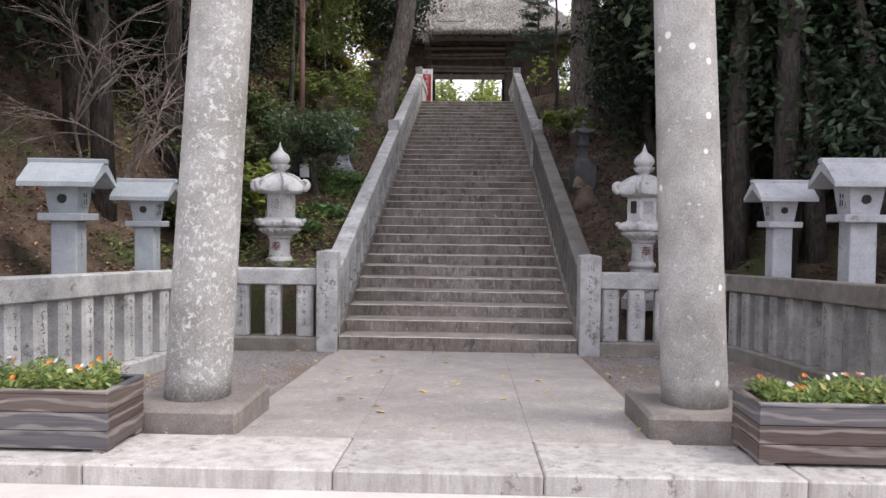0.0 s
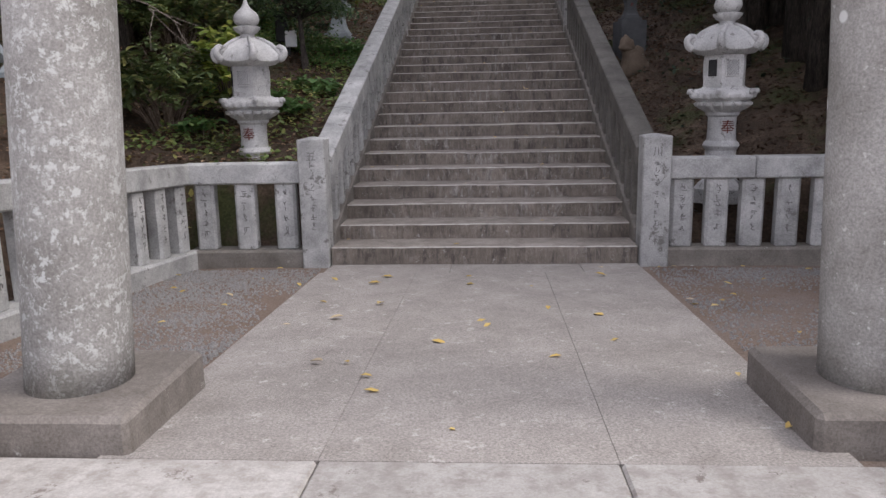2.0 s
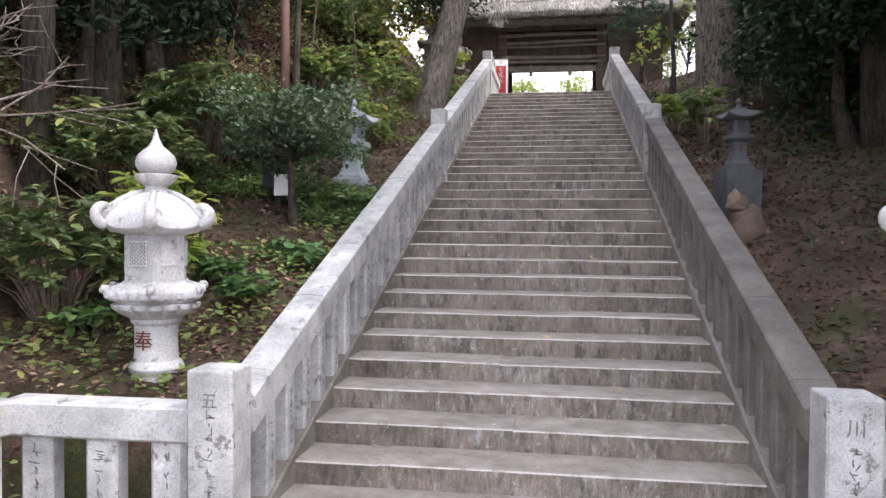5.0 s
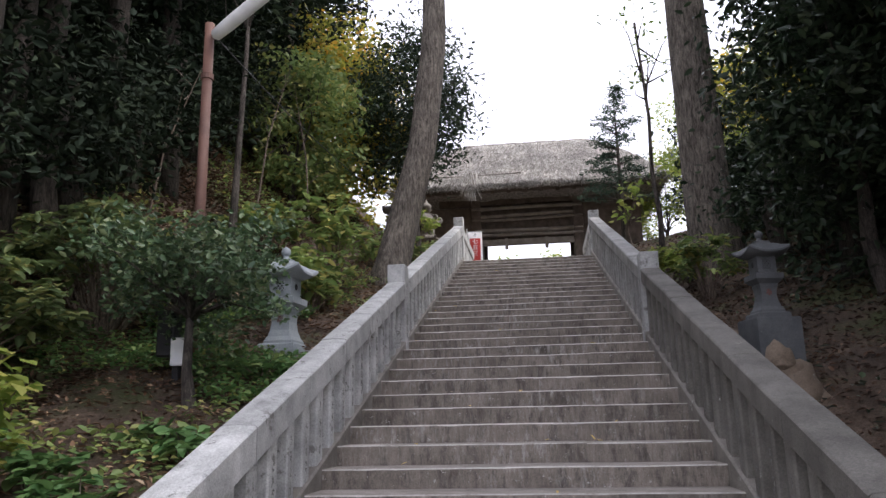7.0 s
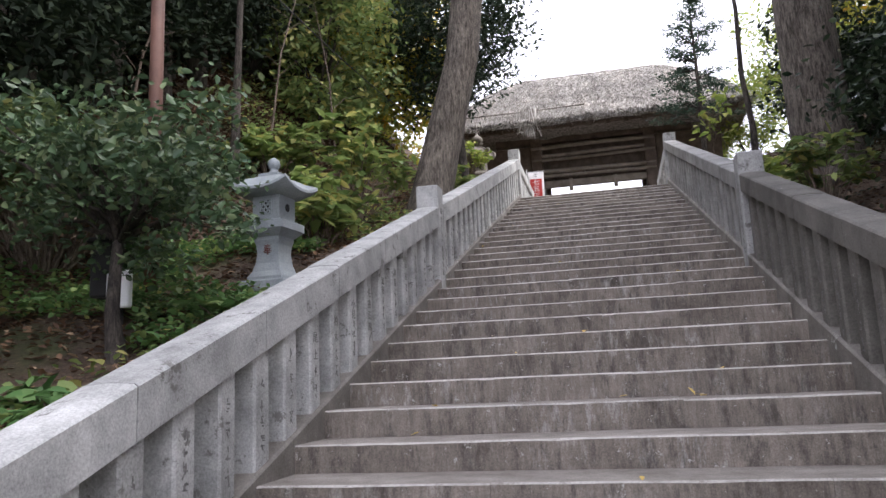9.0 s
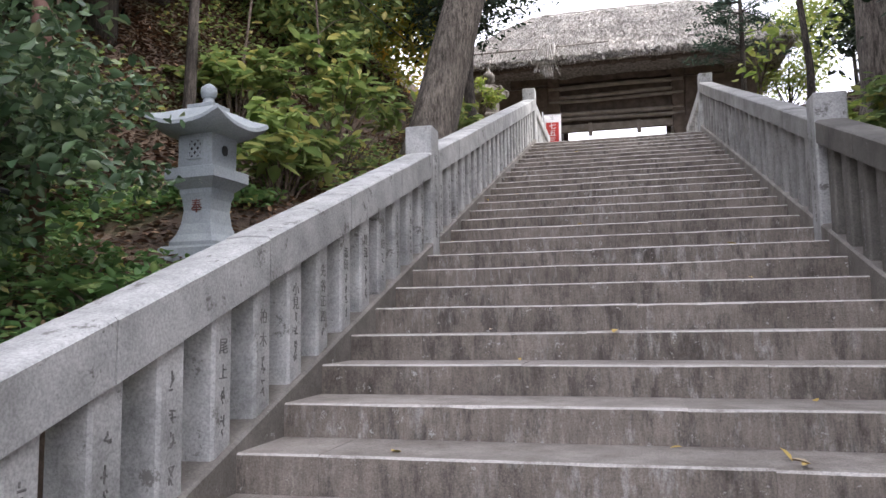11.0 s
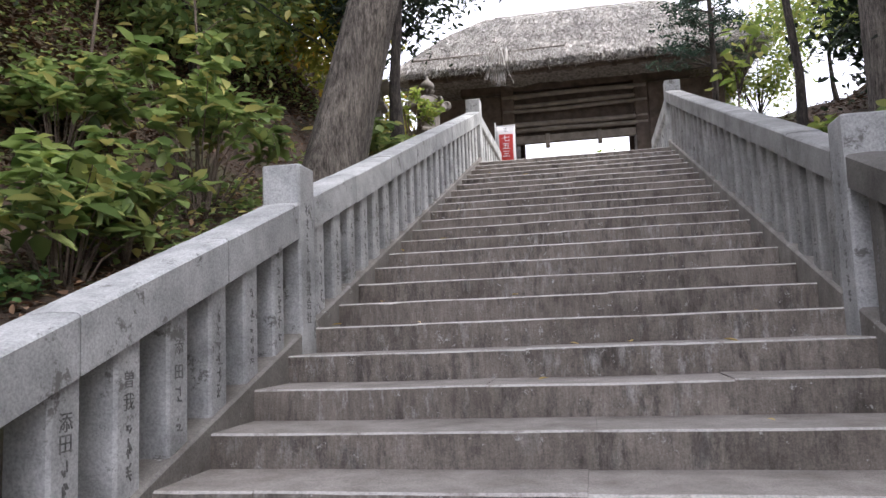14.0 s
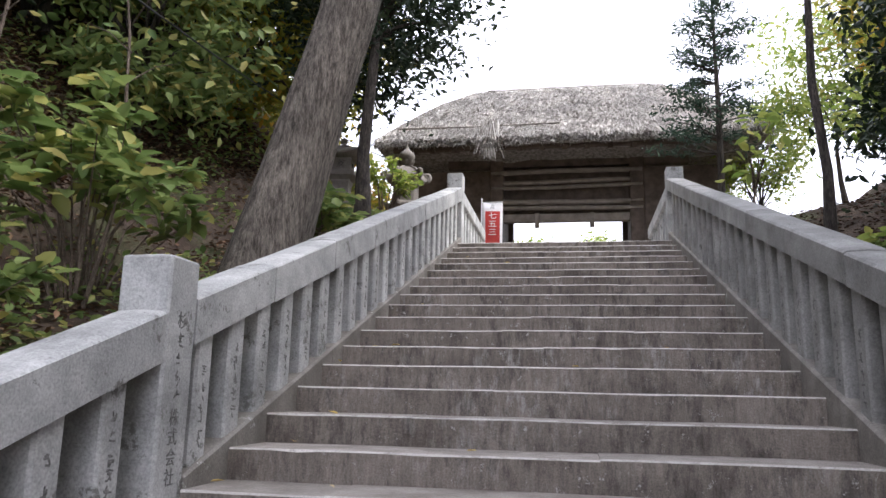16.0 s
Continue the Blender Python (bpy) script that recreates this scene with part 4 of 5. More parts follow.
def house_lantern(name, x, y, z, turn, label, size=1.0, mat=None):
    """A lantern like a small gabled house on a square post."""
    mat = mat or GRANITE_WHITE
    root = thing(name, label, "stone lantern", pose(x, y, z, 0, 0, turn) @ Matrix.Scale(size, 4), "house-shaped lanterns behind the fence")
    ps = part("post", Shape().box(-0.145, 0.145, -0.145, 0.145, -0.75, 0.92, 0.01), mat, root)
    strokes(int(abs(x) * 100), 0.05, 0.30, 3, RED_INK, ps, pose(0.1455, 0, 0.62, 0, 0, 90))
    part("platform", Shape().box(-0.25, 0.25, -0.25, 0.25, 0.92, 1.01, 0.012), mat, root)
    w0, w1 = 0.155, 0.195
    bx = part("fire_box", Shape().rings([[(sx * w, sy * w, zz) for sx, sy in ((-1, -1), (1, -1), (1, 1), (-1, 1))] for w, zz in ((w0, 1.01), (w1, 1.33))]), mat, root)
    part("round_window", Shape().lathe([(0.052, 0.0), (0.052, 0.02)], 24), HOLE, bx, m=pose(0, -0.176, 1.18, 90 - 7) @ pose(0, 0, -0.008))
    for sx in (-1, 1):
        fr = part("side_window", Shape().box(-0.06, 0.06, -0.006, 0.01, -0.085, 0.085, 0.003), HOLE, bx, m=pose(sx * 0.178, 0, 1.185, 0, 0, 90 * sx))
        sl = Shape()
        for u in (-0.062, 0.0, 0.062):
            sl.box(u - 0.006, u + 0.006, -0.014, 0.0, -0.09, 0.09, 0.002)
        for u in (-0.09, 0.0, 0.09):
            sl.box(-0.066, 0.066, -0.013, 0.0, u - 0.006, u + 0.006, 0.002)
        part("window_bars", sl, mat, fr)
    # gabled roof, ridge along x
    hw, eave, ridge, th = 0.42, 1.31, 1.60, 0.055
    dep = 0.36
    sec = [(-dep, eave), (-dep, eave + th), (-0.05, ridge), (0.05, ridge), (dep, eave + th), (dep, eave), (0.0, ridge - 0.10)]
    rf = part("roof", Shape().rings([[(xx, yy, zz) for yy, zz in sec] for xx in (-hw, hw)]), mat, root, "stone gable roof")
    part("ridge", Shape().box(-hw - 0.02, hw + 0.02, -0.06, 0.06, ridge - 0.02, ridge + 0.045, 0.012), mat, rf)
    return root


house_lantern("house_lantern", -3.37, -1.17, 0.83, 4, "grey granite lantern shaped like a small gabled house", 0.72, GRANITE_BLUE)
house_lantern("house_lantern", -3.98, -1.65, 0.74, 6, "large grey granite lantern shaped like a gabled house", 0.88, GRANITE_BLUE)
house_lantern("house_lantern", -4.96, -2.16, 0.79, 8, "large grey granite lantern shaped like a gabled house", 0.88, GRANITE_BLUE)
house_lantern("house_lantern", 3.73, -0.37, 0.86, 0, "white granite lantern shaped like a small gabled house", 0.76)
house_lantern("house_lantern", 4.30, -1.01, 0.75, -2, "large white granite lantern shaped like a gabled house", 0.95)


# ---- flower boxes ----
def planter(name, x0, x1, y0, y1, label, seed):
    root = thing(name, label, "planter", Matrix.Translation(((x0 + x1) / 2, (y0 + y1) / 2, pave((y0 + y1) / 2) + 0.008)) @ Matrix.Scale(0.88, 4))
    x0, x1, y0, y1 = x0 / 0.88, x1 / 0.88, y0 / 0.88, y1 / 0.88
    hx, hy, h = (x1 - x0) / 2, (y1 - y0) / 2, 0.415
    for sx in (-1, 1):
        for sy in (-1, 1):
            part("foot", Shape().box(sx * (hx - 0.06) - 0.05, sx * (hx - 0.06) + 0.05, sy * (hy - 0.06) - 0.05, sy * (hy - 0.06) + 0.05, 0, 0.035, 0.004), BOARDS, root)
    for i in range(3):
        z0, z1 = 0.03 + i * 0.125, 0.03 + (i + 1) * 0.125 - 0.005
        for sy in (-1, 1):
            part("board", Shape().box(-hx, hx, min(sy * hy, sy * (hy - 0.03)), max(sy * hy, sy * (hy - 0.03)), z0, z1, 0.004), BOARDS, root)
        for sx in (-1, 1):
            part("board", Shape().box(min(sx * (hx - 0.001), sx * (hx - 0.03)), max(sx * (hx - 0.001), sx * (hx - 0.03)), -hy + 0.031, hy - 0.031, z0, z1, 0.004), BOARDS, root)
    for sy in (-1, 1):
        part("rim", Shape().box(-hx - 0.004, hx + 0.004, min(sy * (hy + 0.004), sy * (hy - 0.045)), max(sy * (hy + 0.004), sy * (hy - 0.045)), 0.402, 0.425, 0.004), BOARDS, root)
    for sx in (-1, 1):
        part("rim", Shape().box(min(sx * (hx + 0.004), sx * (hx - 0.045)), max(sx * (hx + 0.004), sx * (hx - 0.045)), -hy + 0.046, hy - 0.046, 0.402, 0.424, 0.004), BOARDS, root)
    part("soil", Shape().box(-hx + 0.03, hx - 0.03, -hy + 0.03, hy - 0.03, 0.1, 0.38, 0.01), SOIL, root)
    g = np.random.default_rng(seed)
    n = 2600
    c = np.c_[g.uniform(-hx + 0.1, hx - 0.1, n), g.uniform(-hy + 0.08, hy - 0.08, n), np.zeros(n)]
    tall = 0.06 + 0.13 * np.array([max(0.0, noise.noise(Vector((a * 4, b * 4, seed))) + 0.45) for a, b, _ in c])
    c[:, 2] = 0.38 + g.uniform(0, 1, n) * tall
    v, f = leaf_cloud(c, 0.055, seed, 0.7, -0.25, 0.42, 0.4)
    ob = new("foliage", leaf_mesh("foliage", v, f, LEAF_GREEN))
    ob.parent = root
    for k in range(22):
        i = g.integers(n)
        px_, py_ = c[i, 0], c[i, 1]
        pz = 0.40 + tall[i] + 0.02
        pet = Shape()
        for q in range(9):
            a = q * 2 * math.pi / 9
            ca, sa = math.cos(a), math.sin(a)
            pet.add([(0, 0, 0), (0.013 * ca - 0.006 * sa, 0.013 * sa + 0.006 * ca, 0.007), (0.022 * ca, 0.022 * sa, 0.004), (0.013 * ca + 0.006 * sa, 0.013 * sa - 0.006 * ca, 0.007)], [(0, 1, 2, 3)])
        part("flower", pet, PETAL_RED if g.random() < 0.55 else PETAL_WHITE, root, m=pose(px_, py_, pz, g.uniform(10, 60), g.uniform(-25, 25), g.uniform(-40, 40)))
    return root


planter("flower_box", -3.20, -1.985, -4.90, -4.40, "charred board planter full of small orange flowers", 3)
planter("flower_box", 1.83, 3.05, -4.86, -4.40, "charred board planter with red and white flowers", 5)


# ---- thatched gate ----
def thatched_gate():
    root = thing("thatched_gate", "old timber gate with a thick weathered thatched roof", "gate", Matrix.Translation((-0.035, 23.2, TOP_Z + 0.358)) @ Matrix.Scale(1.16, 4))
    for x in (-1.50, 1.50):
        for y in (0.0, 2.6):
            part("column", Shape().box(x - 0.15, x + 0.15, y - 0.15, y + 0.15, -0.55, 3.1, 0.02), DARK_WOOD, root)
            part("footing", Shape().box(x - 0.24, x + 0.24, y - 0.24, y + 0.24, -0.65, -0.22, 0.03), PLINTH, root)
    for z, x, h, y in ((2.97, 2.6, 0.24, 0.0), (2.95, 2.6, 0.26, 2.6)):
        part("beam", Shape().box(-x, x, y - 0.10, y + 0.10, z - h / 2, z + h / 2, 0.012), DARK_WOOD, root)
    part("header_panel", Shape().box(-1.345, 1.345, 0.03, 0.07, 1.62, 2.85, 0.006), DARK_WOOD, root)
    for z, y, r in ((2.72, -0.12, 0.055), (2.50, -0.10, 0.05), (2.38, -0.11, 0.045), (2.04, -0.10, 0.06), (1.90, -0.12, 0.05)):
        pts = [(x, y + 0.012 * math.sin(x * 2.1 + z * 9), z + 0.014 * math.sin(x * 1.3 + z * 5)) for x in np.linspace(-1.62, 1.62, 12)]
        part("pole_beam", Shape().tube(pts, [r * (1 + 0.06 * math.sin(i * 1.9)) for i in range(12)], 10), WOOD_PALE, root, "pale weathered round beam", smooth=True)
    part("lintel", Shape().box(-1.349, 1.349, -0.10, 0.025, 1.60, 1.78, 0.01), WOOD_PALE, root, "pale weathered lintel board")
    for x in (-0.62, 0.55):
        part("strut", Shape().box(x - 0.05, x + 0.05, -0.14, -0.10, 1.46, 1.80, 0.01), WOOD_PALE, root)
    part("drip_pole", Shape().tube([(-0.9, -1.30, 2.98), (-0.2, -1.31, 2.985), (0.45, -1.30, 2.975)], [0.028, 0.027, 0.024], 8), WOOD_PALE, root, smooth=True)
    for x in (-1.5, 1.5):
        part("tie_beam", Shape().box(x - 0.10, x + 0.10, 0.151, 2.449, 2.55, 2.78, 0.012), DARK_WOOD, root)
        part("side_wall", Shape().box(x - 0.04, x + 0.04, 0.151, 2.449, -0.34, 2.54, 0.008), DARK_WOOD, root)
    for sx in (-1, 1):
        part("wing_wall", Shape().box(min(sx * 1.66, sx * 3.3), max(sx * 1.66, sx * 3.3), -0.05, 0.05, -0.34, 2.8, 0.01), DARK_WOOD, root)
    for i in range(15):
        x = -3.2 + 6.4 * i / 14
        part("rafter", Shape().box(x - 0.05, x + 0.05, -1.35, 1.35, -0.05, 0.05, 0.008, pose(0, 0, 3.30, 18)), DARK_WOOD, root)
    part("eave_board", Shape().box(-3.6, 3.6, -1.2, -1.08, 2.92, 3.02, 0.01), DARK_WOOD, root)
    part("ceiling", Shape().box(-3.4, 3.4, -1.0, 3.6, 3.32, 3.38, 0.01), DARK_WOOD, root)
    # hipped thatch with a thick uneven edge
    rows = []
    prof = [(0.06, 3.02, 0.97), (0.0, 2.98, 0.99), (0.0, 3.06, 1.0), (0.06, 3.22, 1.0), (0.2, 3.56, 1.0), (0.4, 4.02, 1.0), (0.6, 4.43, 1.0), (0.85, 4.87, 1.0), (1.0, 5.12, 1.0), (1.06, 5.18, 0.9)]
    ex, ey, rx, ry = 3.95, 2.75, 2.12, 0.22
    for u, z, k in prof:
        ax, ay = (ex + (rx - ex) * min(u, 1)) * k, (ey + (ry - ey) * min(u, 1)) * k
        ring = []
        per = 46
        for a, b, cnt in (((-ax, -ay), (ax, -ay), per), ((ax, -ay), (ax, ay), 26), ((ax, ay), (-ax, ay), per), ((-ax, ay), (-ax, -ay), 26)):
            for j in range(cnt):
                q = j / cnt
                p = Vector((a[0] + (b[0] - a[0]) * q, a[1] + (b[1] - a[1]) * q, z))
                nz = noise.noise(p * 1.3) * 0.09 + noise.noise(p * 6) * 0.045
                ring.append((p.x + nz * 0.5, p.y + 1.3 + nz * 0.5, z + nz - 0.10 * (1 - abs(q - 0.5) * 2) * (u < 0.1) * 0.3))
        rows.append(ring)
    th = part("thatch", Shape().rings(rows), THATCH, root, "thick grey weathered thatch", smooth=True)
    # loose straws over the slope and along the eave
    g = np.random.default_rng(4)
    v, f = [], []
    for face in range(3):
        n = (30000, 9000, 9000)[face]
        u = g.uniform(0, 1, n)
        q = g.uniform(-1, 1, n)
        hx, hy, zz = ex + (rx - ex) * u, ey + (ry - ey) * u, 3.10 + (5.14 - 3.10) * u + 0.10 * np.sin(math.pi * u)
        if face == 0:
            p = np.c_[q * hx, 1.3 - hy, zz]
            d = np.c_[g.normal(0, 0.25, n), np.full(n, -0.78), np.full(n, -0.62)]
            nr = np.array([0, -0.62, 0.78])
            s_ = np.array([1.0, 0, 0])
        else:
            sg = 1 if face == 1 else -1
            p = np.c_[sg * hx, 1.3 + q * hy, zz]
            d = np.c_[np.full(n, sg * 0.72), g.normal(0, 0.25, n), np.full(n, -0.7)]
            nr = np.array([sg * 0.7, 0, 0.72])
            s_ = np.array([0, 1.0, 0])
        ln = g.uniform(0.08, 0.30, n)[:, None]
        lift = g.uniform(0.00, 0.075, n)[:, None]
        w = g.uniform(0.006, 0.016, n)[:, None]
        a0 = p + nr * 0.03
        a1 = p + d * ln + nr * lift
        quad = np.stack([a0 - s_ * w, a0 + s_ * w, a1 + s_ * w * 0.4, a1 - s_ * w * 0.4], 1)
        v.append(quad.reshape(-1, 3))
    n = 5200
    q = g.uniform(-1, 1, n)
    p = np.c_[q * ex, np.full(n, 1.3 - ey) + g.uniform(-0.06, 0.1, n), g.uniform(2.97, 3.10, n)]
    a1 = p + np.c_[g.normal(0, 0.05, n), g.uniform(-0.16, 0.0, n), -g.uniform(0.02, 0.12, n)]
    w = g.uniform(0.006, 0.014, n)[:, None] * np.array([1.0, 0, 0])
    v.append(np.stack([p - w, p + w, a1 + w * 0.4, a1 - w * 0.4], 1).reshape(-1, 3))
    v = np.concatenate(v)
    ob = new("loose_straw", leaf_mesh("loose_straw", v, np.arange(len(v)).reshape(-1, 4), STRAW))
    ob.parent = root
    tagged(ob, kind="stuff")
    part("bamboo_rod", Shape().tube([(-3.5, -1.20, 3.43), (-1.8, -1.19, 3.42), (-0.1, -1.18, 3.44)], [0.018, 0.017, 0.014], 8), WOOD_PALE, root)
    n = 260
    p = np.c_[g.normal(-1.55, 0.10, n), g.uniform(-1.50, -1.36, n), g.uniform(3.1, 3.45, n)]
    a1 = p + np.c_[g.normal(0, 0.10, n), g.uniform(-0.10, 0.02, n), -g.uniform(0.2, 0.6, n)]
    w = g.uniform(0.006, 0.016, n)[:, None] * np.array([1.0, 0, 0])
    tv = np.stack([p - w, p + w, a1 + w * 0.3, a1 - w * 0.3], 1).reshape(-1, 3)
    tuft = new("torn_tuft", leaf_mesh("torn_tuft", tv, np.arange(len(tv)).reshape(-1, 4), STRAW))
    tuft.parent = root
    tagged(tuft, "torn hanging tuft of straw", kind="stuff")
    rows = []
    for i in range(45):
        x = -rx - 0.02 + (2 * rx + 0.04) * i / 44
        end = min(1.0, (1 - abs(i / 22 - 1)) * 5 + 0.25)
        rows.append([(x, 1.3 + 0.30 * end * math.cos(a) * (1 + 0.15 * noise.noise(Vector((x * 5, a, 1)))), 5.10 + 0.15 * end * math.sin(a) + 0.035 * noise.noise(Vector((x * 3, a, 7)))) for a in np.linspace(0, 2 * math.pi, 13)[:-1]])
    part("ridge_roll", Shape().rings(rows), THATCH, root, smooth=True)
    return root


thatched_gate()
landing = thing("landing", "grey stone landing before the gate", "pavement", kind="structure")
for i in range(4):
    for j in range(6):
        part("landing_slab", Shape().box(-1.47 + 0.735 * i + 0.003, -1.47 + 0.735 * (i + 1) - 0.003, TOP_Y + 0.10 + 1.5 * j + 0.003, TOP_Y + 0.10 + 1.5 * (j + 1) - 0.003, TOP_Z - 0.3, TOP_Z - 0.002 * ((i + j) % 2), 0.008), PAVING, landing)

# festival banner beside the gate
ban = thing("festival_banner", "white and red cloth banner on a pole beside the gate", "banner", Matrix.Translation((-1.70, 21.5, TOP_Z + 0.72)) @ Matrix.Diagonal((1.36, 1.178, 1.178, 1)))
part("pole", Shape().tube([(-0.19, 0, -0.62), (-0.19, 0, 1.45)], [0.012, 0.012], 10), WHITE, ban)
part("cross_bar", Shape().tube([(-0.19, 0, 1.37), (0.18, 0, 1.37)], [0.007, 0.007], 8), WHITE, ban)
cl = [[(x, 0.02 * math.sin(5 * z + 6 * x), z) for x in np.linspace(-0.17, 0.17, 9)] for z in np.linspace(-0.10, 1.36, 12)]
cl2 = [[(x, y + 0.004, z) for x, y, z in r] for r in cl]
part("cloth", Shape().rings([r + s_[::-1] for r, s_ in zip(cl, cl2)]), CLOTH_WHITE, ban, smooth=True)
rd = [[(x, 0.02 * math.sin(5 * z + 6 * x) - 0.006, z) for x in np.linspace(-0.125, 0.125, 7)] for z in np.linspace(-0.06, 1.18, 10)]
part("red_panel", Shape().rings(rd, closed=False, caps=False), CLOTH_RED, ban, smooth=True)
for i, ch in enumerate("七五三"):
    part("character", glyphs(ch, 0.15, 0.002), CLOTH_WHITE, ban, m=pose(0, -0.034, 1.08 - 0.165 * i))
strokes(99, 0.08, 0.10, 2, INK, ban, pose(0, -0.030, 1.27), "character")

# ---- lamp pole ----
lp = thing("lamp_pole", "rust-brown steel pole with a slim white lamp", "street lamp", Matrix.Translation((-3.06, 4.91, terrain(-3.06, 4.91))))
pz = 5.93 - terrain(-3.06, 4.91)
part("pole", Shape().tube([(0, 0, -0.2), (0, 0, pz)], [0.055, 0.05], 14), RUST, lp, smooth=True)
part("bracket", Shape().tube([(0, 0, pz - 0.15), (0.06, -0.02, pz - 0.15), (0.10, -0.04, pz - 0.13)], [0.02, 0.018, 0.018], 8), RUST, lp, smooth=True)
part("collar", Shape().lathe([(0.065, -0.03), (0.065, 0.03)], 14), RUST, lp, m=pose(0, 0, pz - 0.6))
part("lamp_head", Shape().lathe([(0.03, 0.0), (0.06, 0.03), (0.07, 0.2), (0.07, 0.75), (0.05, 0.86), (0.01, 0.88)], 16), WHITE, lp, m=pose(0.06, -0.02, pz - 0.16, 0, 72, -25), smooth=True)

cable = [Vector((-3.06, 4.91, 5.86)).lerp(Vector((-3.4, 22.5, 8.9)), u) - Vector((0, 0, 1.1 * 4 * u * (1 - u) * 0.5)) for u in np.linspace(0, 1, 24)]
tagged(part("overhead_cable", Shape().tube(cable, [0.008] * 24, 6), BLACK), "thin black cable hanging from the pole to the gate", "cable")

# ---- meter box by the small tree ----
mb = thing("utility_box", "black utility box with a white plate on a short post", "utility box", Matrix.Translation((-2.93, 4.36, terrain(-2.93, 4.36))))
part("post", Shape().box(-0.03, 0.03, -0.03, 0.03, -0.2, 0.28, 0.006), BLACK, mb)
part("body", Shape().box(-0.17, 0.0, -0.07, 0.07, 0.20, 0.56, 0.015), BLACK, mb)
part("hood", Shape().box(-0.19, 0.16, -0.09, 0.09, 0.56, 0.60, 0.012), BLACK, mb)
part("plate", Shape().box(-0.02, 0.15, -0.10, -0.05, 0.12, 0.36, 0.01), WHITE, mb)

# ---- weathered carved stone beside the steps ----
FIGURE = stone("weathered_brown_stone", (0.12, 0.09, 0.065), (0.26, 0.20, 0.15), (0.36, 0.33, 0.28), 0.62, 0.6)


def figure():
    """A worn seated figure, one plain mesh."""
    bm = bmesh.new()
    for (x, y, z), (a, b_, c), turn in (((0, 0, 0.20), (0.20, 0.24, 0.30), 12), ((0.10, 0.03, 0.10), (0.26, 0.24, 0.18), -8), ((-0.10, -0.06, 0.50), (0.12, 0.12, 0.12), 0), ((-0.04, -0.04, 0.38), (0.12, 0.13, 0.16), 20), ((-0.14, -0.10, 0.12), (0.06, 0.07, 0.22), 6)):
        bmesh.ops.create_icosphere(bm, subdivisions=3, radius=1.0, matrix=pose(x, y, z, 0, turn, 0) @ Matrix.Diagonal((a, b_, c, 1)))
    for q in bm.verts:
        q.co *= 1 + 0.16 * noise.noise(q.co * 6) + 0.08 * noise.noise(q.co * 17)
    me = bpy.data.meshes.new("weathered_stone_figure")
    bm.to_mesh(me)
    bm.free()
    me.materials.append(FIGURE)
    me.polygons.foreach_set("use_smooth", [True] * len(me.polygons))
    ob = new("weathered_stone_figure", me)
    ob.matrix_basis = Matrix.Translation((2.22, 4.62, terrain(2.22, 4.62) - 0.16))
    return tagged(ob, "worn brown stone figure half hidden beside the steps", "stone figure")


figure()

# ---- trees and plants ----
def put(x, y, dz=0.0):
    return (x, y, terrain(x, y) + dz)


def big_trunk(name, label, axis, radii, crown, radius, count, per, seed):
    """A tall old tree: fluted trunk with spreading roots, limbs and a high crown."""
    b = Vector(axis[0])
    root = thing(name, label, "tree", Matrix.Translation(b))
    rows = []
    fine = 26
    for i in range(fine):
        u = i / (fine - 1) * (len(axis) - 1)
        k = min(int(u), len(axis) - 2)
        p = Vector(axis[k]).lerp(Vector(axis[k + 1]), u - k) - b
        r = radii[k] + (radii[k + 1] - radii[k]) * (u - k)
        flare = math.exp(-max(p.z, 0) / 0.35) * 0.55
        row = []
        for j in range(30):
            a = 2 * math.pi * j / 30
            q = 1 + 0.05 * noise.noise(Vector((math.cos(a) * 2.5, math.sin(a) * 2.5, p.z * 0.7 + seed))) + 0.03 * noise.noise(Vector((math.cos(a) * 9, math.sin(a) * 9, p.z * 1.2)))
            q *= 1 + flare * (0.6 + 0.5 * math.cos(5 * a + seed))
            row.append((p.x + r * q * math.cos(a), p.y + r * q * math.sin(a), p.z))
        rows.append(row)
    part("trunk", Shape().rings(rows), BARK, root, smooth=True)
    mid, pts = clumps(crown, radius, count, per, 0.28, seed, 0.3)
    g = np.random.default_rng(seed)
    s = Shape()
    top = Vector(axis[-1]) - b
    for p in mid[g.permutation(len(mid))[:16]]:
        e = Vector(p) - b
        q = Vector(axis[-2]).lerp(Vector(axis[-1]), g.uniform(0.1, 1)) - b
        s.tube([q, q.lerp(e, 0.5) + Vector((0, 0, 0.25)), e], [0.09, 0.05, 0.015], 6)
    part("bough", s, BARK, root, smooth=True)
    v, f = leaf_cloud(pts - np.array(b), 0.13, seed + 3)
    ob = new("crown", leaf_mesh("crown", v, f, LEAF_DARK))
    ob.parent = root
    return root


big_trunk("old_tree", "tall old tree leaning over the balustrade, rough bark", [put(-2.25, 9.85, -0.3), (-1.98, 9.95, 4.9), (-1.62, 10.1, 6.4), (-1.40, 10.2, 8.5), (-1.40, 10.3, 14.0)], [0.30, 0.265, 0.24, 0.21, 0.12], (-2.2, 10.5, 14.0), (2.4, 2.4, 2.6), 90, 60, 3)
big_trunk("old_tree", "tall dark old tree with rough bark beyond the balustrade", [put(3.14, 10.5, -0.3), (3.08, 10.5, 5.0), (3.03, 10.5, 7.0), (2.97, 10.5, 10.0), (2.9, 10.5, 14.5)], [0.44, 0.38, 0.35, 0.31, 0.18], (3.6, 10.6, 12.5), (3.0, 3.0, 2.6), 130, 60, 8)

